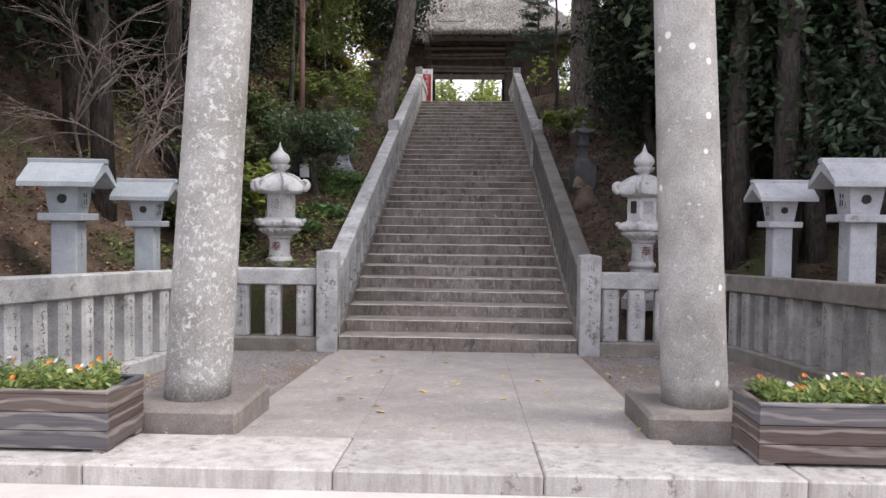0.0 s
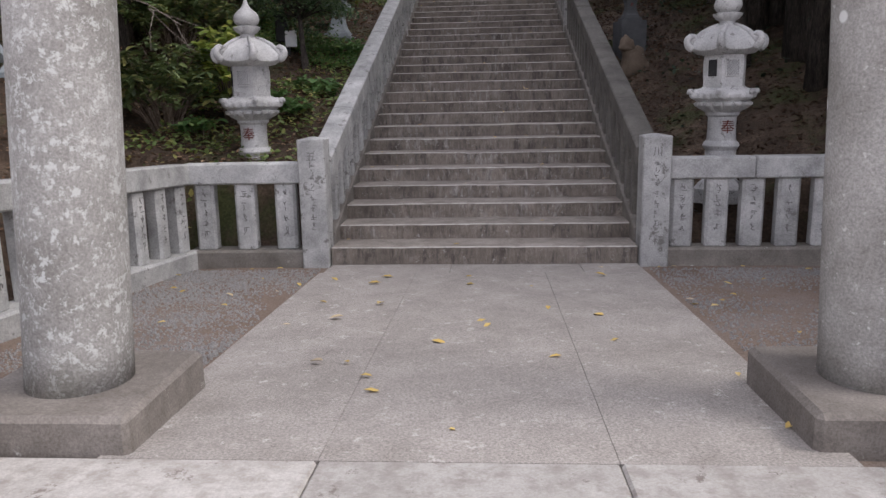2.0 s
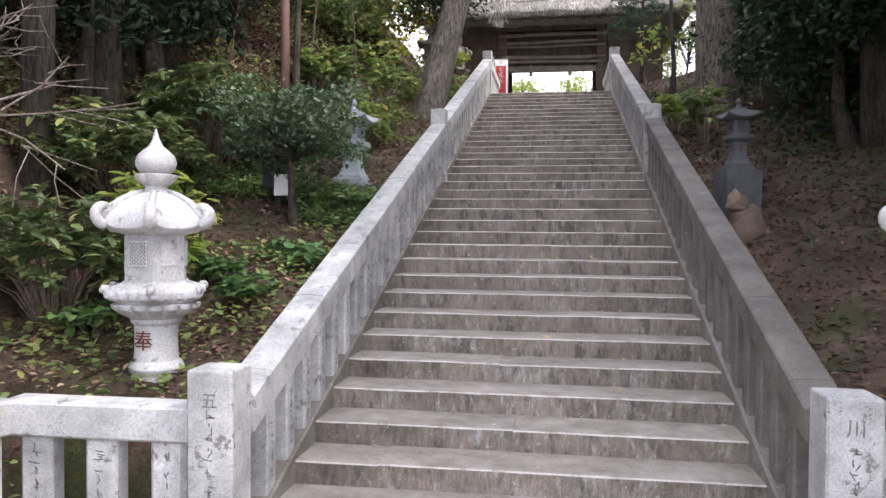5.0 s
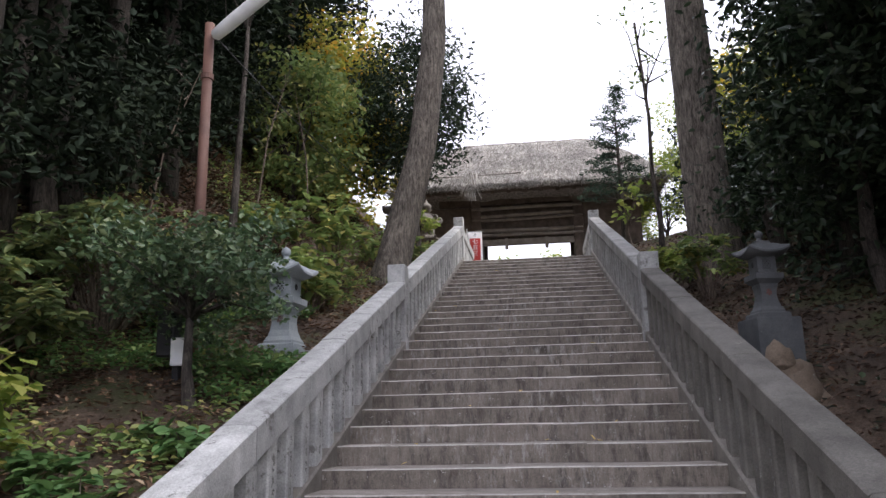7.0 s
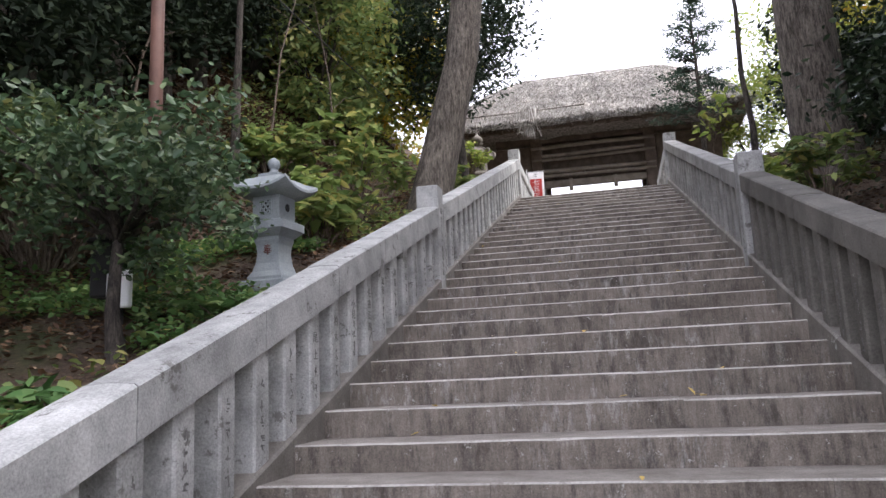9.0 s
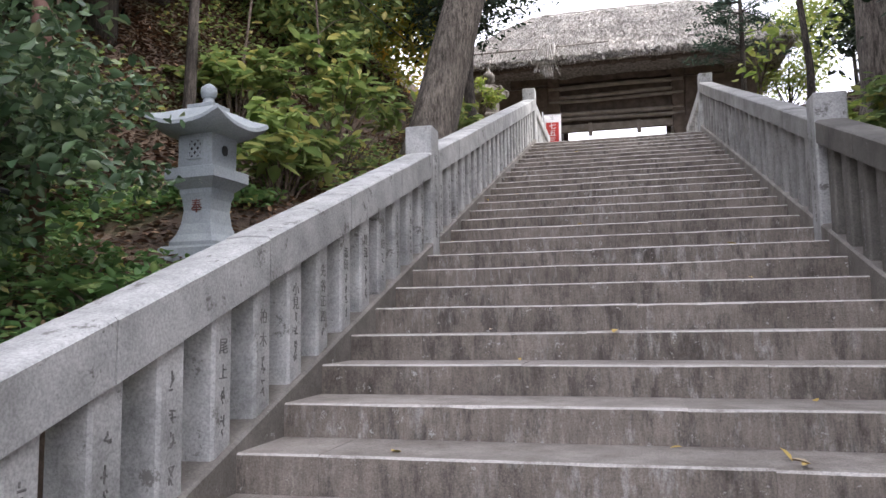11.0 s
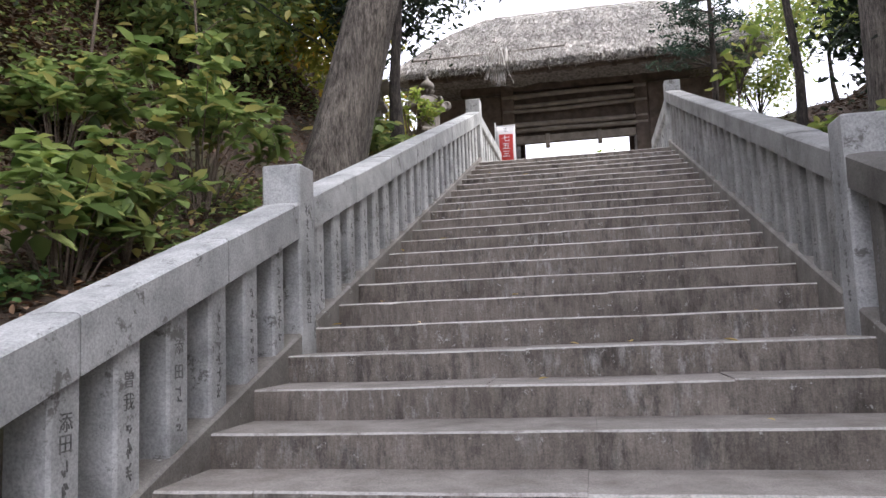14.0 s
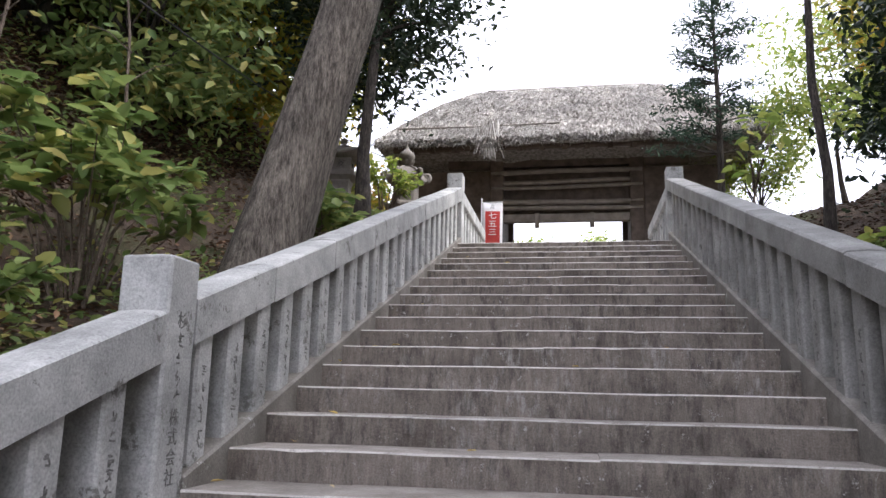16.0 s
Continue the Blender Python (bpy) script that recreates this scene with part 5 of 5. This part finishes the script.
# small evergreen beside the utility box
tree("small_evergreen", "small dense evergreen tree with glossy leaves above the balustrade", put(-2.55, 3.85), (-2.60, 3.95, 2.75), (-2.66, 3.95, 3.08), (1.02, 0.82, 0.56), 120, 44, 0.062, LEAF_HOLLY, BARK_DARK, 0.05, 0.095, 11, 40, 0.55, hollow=0.15, droop=0.0)
# trees by the gate
tree("young_evergreen", "slender evergreen tree beside the thatched gate", put(-2.10, 12.3), (-2.02, 12.3, 7.6), (-2.3, 12.8, 8.4), (1.35, 1.1, 2.0), 270, 50, 0.10, LEAF_DARK, BARK_DARK, 0.085, 0.20, 12, 18)
tree("yellowing_tree", "yellowing broadleaf tree on the bank", put(-4.4, 14.0), (-4.4, 14.0, 7.6), (-4.3, 13.8, 8.6), (1.9, 1.6, 2.6), 190, 55, 0.15, LEAF_YELLOW, BARK_DARK, 0.10, 0.25, 13, 18)
tree("yellowing_tree", "green and yellow broadleaf tree on the bank", put(-4.3, 11.3), (-4.3, 11.3, 6.6), (-4.2, 11.4, 7.4), (1.2, 1.2, 1.7), 110, 50, 0.14, LEAF_GREEN, BARK_DARK, 0.07, 0.22, 14, 16)
tree("yellowing_tree", "tall yellowing broadleaf tree on the bank", put(-5.6, 17.0), (-5.6, 17.0, 9.0), (-5.2, 17.0, 10.2), (2.2, 1.8, 2.6), 160, 50, 0.17, LEAF_YELLOW, BARK_DARK, 0.12, 0.28, 15, 16)
# conifer beside the roof
con = thing("young_conifer", "slender young conifer beside the thatched roof", "tree", Matrix.Translation(put(2.28, 15.7)))
cz = 9.75 - put(2.28, 15.7)[2]
part("trunk", Shape().tube([(0, 0, -0.2), (0.02, 0, cz * 0.5), (0, 0, cz)], [0.06, 0.04, 0.01], 8), BARK_DARK, con, smooth=True)
g2 = np.random.default_rng(21)
pts, lim = [], Shape()
for i in range(15):
    z = cz * (0.34 + 0.64 * (i / 14) ** 0.9)
    for k in range(5 if i < 11 else 3):
        r = (0.12 + 0.95 * (1 - (z / cz) ** 2.2)) * g2.uniform(0.45, 1.15)
        a = g2.uniform(0, 2 * math.pi)
        e = np.array([r * math.cos(a), r * math.sin(a), z + 0.22 * r + g2.normal(0, 0.05)])
        lim.tube([(0, 0, z - 0.05), tuple(e * [0.5, 0.5, 1] + [0, 0, -0.09 * r]), tuple(e)], [0.014, 0.009, 0.003], 5)
        for u in np.linspace(0.45, 1.0, 4):
            if g2.random() < 0.85:
                pts.append(np.array([e[0] * u, e[1] * u, z + (e[2] - z) * u]) + g2.normal(0, 0.085, (22, 3)) * [1, 1, 0.32])
part("bough", lim, BARK_DARK, con)
v, f = leaf_cloud(np.concatenate(pts), 0.095, 22, 0.5, -0.1, 0.26, 0.6)
ob = new("crown", leaf_mesh("crown", v, f, LEAF_PINE))
ob.parent = con
# slim bare stem and bright saplings right of the landing
tree("slim_tree", "slim dark stem with few twigs beside the balustrade", put(2.5, 11.92), (2.42, 11.92, 7.4), (2.7, 11.9, 8.8), (0.9, 0.8, 1.1), 10, 14, 0.12, LEAF_GREEN, BARK_DARK, 0.055, 0.18, 23, 12, trunk=[put(2.5, 11.92), (2.52, 11.92, 5.4), (2.44, 11.92, 6.3), (2.47, 11.93, 7.4), (2.35, 11.95, 9.4)])
tree("yellow_green_sapling", "yellow-green sapling with large leaves beside the balustrade", put(2.15, 12.6), (2.05, 12.55, 5.6), (2.08, 12.5, 5.90), (0.34, 0.34, 0.62), 12, 5, 0.17, LEAF_BRIGHT, TWIG, 0.02, 0.13, 24, 15, 0.5, category="sapling", hollow=0.2)
for i, (x, y, h, r, c, m) in enumerate(((5.0, 15.5, 1.1, (1.2, 1.1, 0.6), 60, LEAF_BRIGHT), (6.2, 17.5, 2.6, (1.7, 1.5, 1.6), 120, LEAF_YELLOW), (7.6, 14.0, 2.8, (1.8, 1.6, 1.8), 130, LEAF_BRIGHT), (5.6, 20.5, 3.0, (1.7, 1.5, 1.7), 120, LEAF_BRIGHT), (8.2, 22.0, 3.8, (2.0, 1.7, 2.0), 130, LEAF_YELLOW), (4.8, 23.8, 3.2, (1.3, 1.2, 1.4), 90, LEAF_BRIGHT), (3.7, 26.0, 3.0, (1.3, 1.2, 1.4), 80, LEAF_BRIGHT))):
    b = put(x, y)
    tree("autumn_tree", "pale yellow-green tree on the slope in daylight", b, (x, y, b[2] + h * 0.6), (x, y, b[2] + h), r, c, 44, 0.13, m, BARK_DARK, 0.06, 0.22, 30 + i, 12, group="pale trees on the slope")
# glossy evergreen hanging over the stairs
# first crown, mostly out of view, is added to darken the right side
for i, (x, y, z, r, c) in enumerate(((2.95, 3.1, 6.7, (1.5, 1.7, 1.0), 150), (3.45, 6.2, 5.3, (1.1, 1.1, 1.15), 120), (4.1, 12.4, 6.4, (1.2, 1.0, 1.4), 120), (4.6, 7.4, 4.6, (1.6, 1.3, 1.7), 190), (5.2, 3.4, 4.6, (1.8, 1.4, 1.9), 190))):
    b = put(x + 0.5, y + 0.4)
    tree("glossy_evergreen", "dense dark glossy evergreen tree on the shaded slope", b, (x + 0.3, y + 0.3, z - 0.6), (x, y, z), r, c, 52, 0.125, LEAF_DARK, BARK_DARK, 0.11, 0.2, 40 + i, 14, group="evergreens on the shaded slope", hollow=0.3)

# hydrangeas and shrubs on the terrace
def shrub(label, x, y, h, r, stems, per, leaf, mat, seed, aspect=0.55, dz=0.0):
    b = Vector(put(x, y, dz))
    root = thing("shrub", label, "shrub", Matrix.Translation(b), "shrubs on the terrace")
    g = np.random.default_rng(seed)
    s = Shape()
    pts = []
    for i in range(stems):
        a, q = g.uniform(0, 2 * math.pi), r * math.sqrt(g.uniform(0.02, 1))
        top = np.array([q * math.cos(a), q * math.sin(a), h * g.uniform(0.5, 1.0) * (1 - 0.35 * (q / r) ** 2)])
        mid = top * [0.45, 0.45, 0.5] + g.normal(0, 0.03, 3)
        s.tube([(top[0] * 0.15, top[1] * 0.15, -0.08), tuple(mid), tuple(top)], [0.010, 0.007, 0.003], 5)
        for u in (0.5, 0.78, 0.92, 1.0):
            pts.append(mid + (top - mid) * u + g.normal(0, 0.02 + leaf * 0.22 * u, (per + (u > 0.9), 3)) * [1, 1, 0.35])
    tagged(part("stalk", s, TWIG, root), kind="stuff")
    v, f = leaf_cloud(np.concatenate(pts), leaf, seed + 1, 0.3, 0.12, aspect, 0.82)
    ob = new("leaves", leaf_mesh("leaves", v, f, mat))
    ob.parent = root
    return root


shrub("green hydrangea bush with broad leaves and dry flower heads", -2.85, 8.75, 1.65, 0.72, 24, 7, 0.15, LEAF_GREEN, 51)
shrub("green hydrangea bush with broad leaves", -2.70, 7.55, 0.95, 0.50, 20, 7, 0.13, LEAF_GREEN, 52)
shrub("green hydrangea bush with broad leaves", -3.75, 8.3, 0.9, 0.55, 24, 5, 0.16, LEAF_GREEN, 53)
shrub("green hydrangea bush with broad leaves", -2.55, 6.85, 0.8, 0.5, 24, 5, 0.15, LEAF_GREEN, 54)
shrub("yellow-green shrub with broad leaves behind the lantern", -3.0, 1.8, 1.35, 0.5, 30, 6, 0.13, LEAF_BRIGHT, 55)
shrub("green broad-leaved shrub on the bank", -3.65, 1.5, 1.05, 0.7, 60, 7, 0.11, LEAF_MID, 56)
shrub("large broad-leaved shrub on the bank", -4.0, 4.9, 1.25, 1.0, 90, 8, 0.12, LEAF_MID, 57)
shrub("large broad-leaved shrub on the bank", -4.2, 3.2, 1.15, 0.95, 90, 8, 0.12, LEAF_MID, 58)
shrub("low green shrub beside the balustrade", -2.25, 11.2, 0.7, 0.45, 24, 5, 0.15, LEAF_GREEN, 61)
shrub("green fern-like shrub below the big tree", 2.55, 8.7, 1.0, 0.5, 22, 6, 0.13, LEAF_GREEN, 62)
shrub("yellow-green shrub in front of the mossy lantern", -2.45, 14.5, 0.95, 0.45, 16, 5, 0.10, LEAF_BRIGHT, 64)
shrub("yellow-green bushes beside the gate", -3.7, 16.6, 1.9, 0.95, 60, 7, 0.13, LEAF_YELLOW, 66)
shrub("green shrub below the big tree", 2.25, 9.7, 0.75, 0.35, 14, 5, 0.14, LEAF_BRIGHT, 65)

for i, (x, y, h, r, n) in enumerate(((-2.25, 1.95, 0.26, 0.22, 9), (-2.75, 2.35, 0.30, 0.26, 11), (-2.05, 2.85, 0.24, 0.20, 8), (-3.15, 1.25, 0.28, 0.25, 10), (-2.35, 3.1, 0.2, 0.2, 8), (-3.5, 2.7, 0.3, 0.3, 12), (-2.15, 4.4, 0.22, 0.22, 9), (-3.0, 6.2, 0.25, 0.3, 12))):
    shrub("low broad-leaved green herb on bare earth", x, y, h, r, n, 3, 0.11, LEAF_HERB, 200 + i, 0.62)
tree("slim_tree", "slim dark bare trunk standing on the leafy bank", put(-3.96, 7.77), (-3.85, 7.8, 8.2), (-4.0, 7.9, 9.2), (1.2, 1.1, 1.2), 40, 40, 0.13, LEAF_DARK, BARK_DARK, 0.052, 0.22, 26, 10)
for i, (x, y, dx, h) in enumerate(((-4.2, 9.2, 0.5, 2.6), (-3.6, 10.2, -0.4, 3.0), (-4.6, 6.6, 0.6, 2.2))):
    stem = thing("bare_sapling", "thin leafless grey sapling leaning on the bank", "sapling", Matrix.Translation(put(x, y)), "bare saplings on the bank")
    sh = Shape().tube([(0, 0, -0.1), (dx * 0.3, 0.05, h * 0.5), (dx, 0.1, h)], [0.018, 0.013, 0.004], 6)
    for k in range(7):
        u = 0.35 + 0.09 * k
        p = Vector((dx * u * u, 0.1 * u, h * u))
        q = p + Vector((0.45 * math.cos(k * 2.4 + i), 0.35 * math.sin(k * 2.4 + i), 0.28))
        sh.tube([p, p.lerp(q, 0.5) + Vector((0, 0, 0.05)), q], [0.007, 0.005, 0.002], 5)
    part("stem", sh, TWIG, stem)

# bare winter tree by the forecourt
bt = thing("bare_tree", "leafless small tree with tangled pale twigs", "tree", Matrix.Translation(put(-4.75, 0.7)))
g3 = random.Random(5)
s = Shape()


def branch(p, d, ln, r, depth):
    q = p + d * ln
    mid = p.lerp(q, 0.5) + Vector((g3.uniform(-1, 1), g3.uniform(-1, 1), g3.uniform(-0.4, 0.8))) * ln * 0.10
    s.tube([p, mid, q], [r, r * 0.8, r * 0.6], 5)
    if depth:
        for _ in range(3 if depth > 1 else 4):
            nd = (d + Vector((g3.uniform(-1, 1), g3.uniform(-1, 1), g3.uniform(-0.9, 0.35))) * 0.9).normalized()
            branch(p.lerp(q, g3.uniform(0.45, 1.0)), nd, ln * g3.uniform(0.55, 0.8), r * 0.55, depth - 1)


for k in range(4):
    s = Shape()
    branch(Vector((0, 0, -0.1)), Vector((g3.uniform(-0.8, 1.1), g3.uniform(-0.9, 0.2), 1)).normalized(), 1.45, 0.030, 4 if k < 2 else 3)
    part("stem", s, TWIG_PALE, bt)

# the dark wood on both slopes
def wood(name, label, spots, seed, mat, leaf=0.2):
    """Trees of the wood that cannot be told apart."""
    g = np.random.default_rng(seed)
    root = thing(name, label, "woodland", kind="stuff")
    allp = []
    for x, y, h, r in spots:
        z = terrain(x, y)
        part("trunk", Shape().tube([(x, y, z - 0.3), (x + g.normal(0, 0.1), y, z + h * 0.5), (x + g.normal(0, 0.2), y, z + h)], [0.16, 0.12, 0.05], 9), BARK_DARK, root, smooth=True)
        n = int(60 * r)
        _, p = clumps((x, y, z + h * 0.68), (r, r, h * 0.42), n, 34, 0.30, int(g.integers(1e6)), 0.2)
        allp.append(p)
    v, f = leaf_cloud(np.concatenate(allp), leaf, seed)
    ob = new("crowns", leaf_mesh("crowns", v, f, mat))
    ob.parent = root


gw = random.Random(11)
near = [(-5.6 + gw.uniform(-0.3, 0.5), -2.5 + 1.7 * i + gw.uniform(-0.5, 0.5), gw.uniform(4.2, 6.5), gw.uniform(1.3, 1.8)) for i in range(11)]
# taller row added to keep sky light off the bank
near += [(-4.9 + gw.uniform(-0.4, 0.3), 0.8 + 1.5 * i + gw.uniform(-0.4, 0.4), gw.uniform(8.6, 9.8), gw.uniform(1.6, 1.9)) for i in range(6)]
wood("dark_wood", "dark evergreen trees leaning out from the bank", near, 70, LEAF_SHADED, 0.15)
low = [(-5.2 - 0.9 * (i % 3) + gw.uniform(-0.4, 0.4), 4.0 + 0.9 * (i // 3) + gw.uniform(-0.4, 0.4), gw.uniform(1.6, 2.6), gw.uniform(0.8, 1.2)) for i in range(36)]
wood("understorey", "dark evergreen undergrowth covering the steep bank", low, 68, LEAF_SHADED, 0.12)
low_right = [(2.75 + 0.75 * (i % 4) + gw.uniform(-0.2, 0.3), 1.7 + 0.95 * (i // 4) + gw.uniform(-0.3, 0.3), gw.uniform(0.9, 1.5) + 0.25 * (i % 4), gw.uniform(0.55, 0.8)) for i in range(36) if i % 4 == 3 or 1.7 + 0.95 * (i // 4) > 8.5 and i % 4 > 0]
low_right += [(4.7 + 0.8 * (i % 3) + gw.uniform(-0.2, 0.2), 0.5 + 0.9 * (i // 3), 2.6 + 0.4 * (i % 3), 0.95) for i in range(9)]
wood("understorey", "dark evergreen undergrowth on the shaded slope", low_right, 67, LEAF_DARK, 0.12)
left = [(-6.6 - gw.uniform(0, 1.2) - 2.4 * (i % 3), -3.0 + 2.2 * (i // 3) + gw.uniform(-0.7, 0.7), gw.uniform(5.5, 9.0), gw.uniform(1.5, 2.2)) for i in range(36)]
# dense tall rows added to block sky light over the slope and steps
shade = [(4.2 + gw.uniform(-0.4, 0.9), 0.8 + 1.5 * i + gw.uniform(-0.5, 0.5), gw.uniform(6.0, 8.5), gw.uniform(1.6, 2.2)) for i in range(6)] + [(3.7 + 0.2 * i, 0.9 + 1.25 * i, 5.6 + 0.5 * (i % 3), 1.35) for i in range(6)]
shade += [(4.0 + 0.2 * (i % 2), 1.6 + 1.5 * i, 8.8, 1.5) for i in range(5)]
shade += [(4.1 + 0.2 * (i % 2), 0.4 + 1.45 * i, 9.2, 1.75) for i in range(5)]
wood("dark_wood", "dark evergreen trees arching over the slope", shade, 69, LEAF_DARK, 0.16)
right = [(6.2 + gw.uniform(0, 1.0) + 2.6 * (i % 3), -2.0 + 2.0 * (i // 3) + gw.uniform(-0.7, 0.7), gw.uniform(5.0, 8.5), gw.uniform(1.5, 2.2)) for i in range(24)]
wood("dark_wood", "dark evergreen wood on the steep bank", left, 71, LEAF_SHADED)
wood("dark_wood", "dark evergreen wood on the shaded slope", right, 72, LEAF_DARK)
wood("russet_tree", "russet-leaved tree at the edge of the wood", [(7.2, 0.5, 4.2, 1.3)], 73, LEAF_RED, 0.12)
far = [(-8 + 1.25 * i + gw.uniform(-0.5, 0.5), 38 + gw.uniform(-1.5, 3), gw.uniform(4.6, 5.5), gw.uniform(1.1, 1.5)) for i in range(14)]
wood("far_trees", "pale far trees seen through the gate", far, 74, LEAF_BRIGHT, 0.22)


# fallen leaves and low growth on the slopes
def scatter(name, label, n, box, size, mat, seed, lift=0.02, test=None, aspect=0.5, up=0.85, droop=0.0, surface=None):
    g = np.random.default_rng(seed)
    x, y = g.uniform(box[0], box[1], n), g.uniform(box[2], box[3], n)
    p = []
    for a, b in zip(x, y):
        if test is None or test(a, b):
            p.append((a, b, (surface(a, b) if surface else terrain(a, b)) + lift * g.uniform(0.3, 1.2)))
    v, f = leaf_cloud(np.array(p), size, seed, 0.25, droop, aspect, up)
    return tagged(new(name, leaf_mesh(name, v, f, mat)), label, "leaves", kind="stuff")


def wild(a, b):
    return b > fence_y(a) + 0.35 and (abs(a) > 1.8)


def green_patch(a, b):
    return wild(a, b) and noise.noise(Vector((a * 0.8, b * 0.8, 9.0))) > -0.05


scatter("fallen_leaves", "brown fallen leaves covering the bank", 42000, (-8, -1.75, -2.5, 16), 0.058, LEAF_LITTER, 81, 0.03, wild)
scatter("fallen_leaves", "brown fallen leaves on the shaded slope", 26000, (1.75, 7.5, -2, 15), 0.06, LEAF_LITTER_DARK, 82, 0.03, wild)
scatter("dark_bank_leaves", "dark brown leaves on the steep bank", 52000, (-7.5, -3.6, 2.5, 14), 0.06, LEAF_LITTER_DARK, 88, 0.04, wild)
scatter("ground_cover", "low green plants on the terrace", 13000, (-5.5, -1.78, 0.2, 14), 0.07, LEAF_GREEN, 83, 0.10, green_patch, 0.6, 0.7, -0.2)
scatter("ground_cover", "bright green ground cover round the square lantern", 9000, (-4.3, -1.8, 3.9, 6.6), 0.06, LEAF_HERB, 89, 0.12, green_patch, 0.6, 0.7, -0.2)
scatter("ground_cover", "low green plants on the shaded slope", 2500, (1.78, 6, 0.4, 14), 0.07, LEAF_DARK, 84, 0.08, green_patch, 0.6, 0.7, -0.2)
scatter("yellow_leaves", "single yellow leaves fallen on the paving", 26, (-1.45, 1.45, -4.3, -0.1), 0.09, LEAF_FALLEN, 85, 0.008, aspect=0.5, up=0.97, surface=lambda a, b: pave(b) + 0.006)
scatter("yellow_leaves", "single fallen leaves on the bare earth", 60, (-3.0, 3.2, -2.6, -0.1), 0.07, LEAF_FALLEN, 86, 0.008, lambda a, b: abs(a) > 1.55, up=0.97, surface=lambda a, b: pave(b) - 0.014)
scatter("yellow_leaves", "single fallen leaves lying on the steps", 60, (-1.40, 1.40, 0.05, 14.0), 0.06, LEAF_FALLEN, 87, 0.006, lambda a, b: True, up=0.97, surface=lambda a, b: RISE * (1 + int(b / TREAD)) + 0.008)

# grey grit lying on the bare earth
def grit(label, n, box, seed):
    g = np.random.default_rng(seed)
    vs, fs = [], []
    for _ in range(n):
        x, y = g.uniform(box[0], box[1]), g.uniform(box[2], box[3])
        if noise.noise(Vector((x * 1.1, y * 1.1, seed))) + g.uniform(-0.4, 0.4) < -0.02 or not LEFT_FENCE[0][0] < x < RIGHT_FENCE[0][0]:
            continue
        r = g.uniform(0.005, 0.014)
        a = g.uniform(0, 6.28)
        z = pave(y) - 0.03
        k = len(vs)
        vs += [(x + r * math.cos(a + q), y + r * 0.8 * math.sin(a + q), z) for q in (0, 1.6, 3.1, 4.7)] + [(x + r * 0.4 * math.cos(a + q), y + r * 0.4 * math.sin(a + q), z + r * 0.9) for q in (0.4, 2.0, 3.6, 5.2)]
        fs += [(k + q, k + (q + 1) % 4, k + 4 + (q + 1) % 4, k + 4 + q) for q in range(4)] + [(k + 4, k + 5, k + 6, k + 7)]
    tagged(new("grit", mesh_of("grit", vs, fs, GRIT)), label, "gravel", kind="stuff")


grit("grey grit scattered over the bare earth", 17000, (-3.0, -1.55, -3.3, -0.15), 91)
grit("grey grit scattered over the bare earth", 12000, (1.55, 3.4, -3.3, -0.15), 92)

# ---- the steps, stone by stone ----
stairs = thing("stairs", "long flight of worn grey-brown stone steps", "stairs", kind="structure")
gs = random.Random(3)
for k in range(1, STEPS + 1):
    y0, y1 = (k - 1) * TREAD, k * TREAD + 0.03
    if k == STEPS:
        y1 = TOP_Y + 0.098
    spots = ((0.15,), (-0.55, 0.75), (-0.2,), (-0.9, 0.35))[k % 4]
    cuts = [-HALF] + [c + gs.uniform(-0.25, 0.25) for c in spots] + [HALF]
    for a, b in zip(cuts, cuts[1:]):
        dz, dy = gs.uniform(-0.005, 0.003), gs.uniform(-0.006, 0.004)
        z0, z1, n = (k - 1) * RISE - 0.06, k * RISE + dz, max(3, int((b - a) / 0.11))
        rows = []
        for i in range(n + 1):
            x = a + 0.0005 + (b - a - 0.001) * i / n
            q = 0.010 + 0.007 * max(0.0, noise.noise(Vector((x * 5.0, k * 3.7, 1.0)))) + 0.016 * max(0.0, noise.noise(Vector((x * 11.0, k * 5.1, 4.0))) - 0.35)
            v = 0.004 * noise.noise(Vector((x * 1.7, k * 2.3, 8.0)))
            rows.append([(x, y0 + dy, z0), (x, y1, z0), (x, y1, z1 + v), (x, y0 + dy + q, z1 + v), (x, y0 + dy, z1 + v - q * 0.8)])
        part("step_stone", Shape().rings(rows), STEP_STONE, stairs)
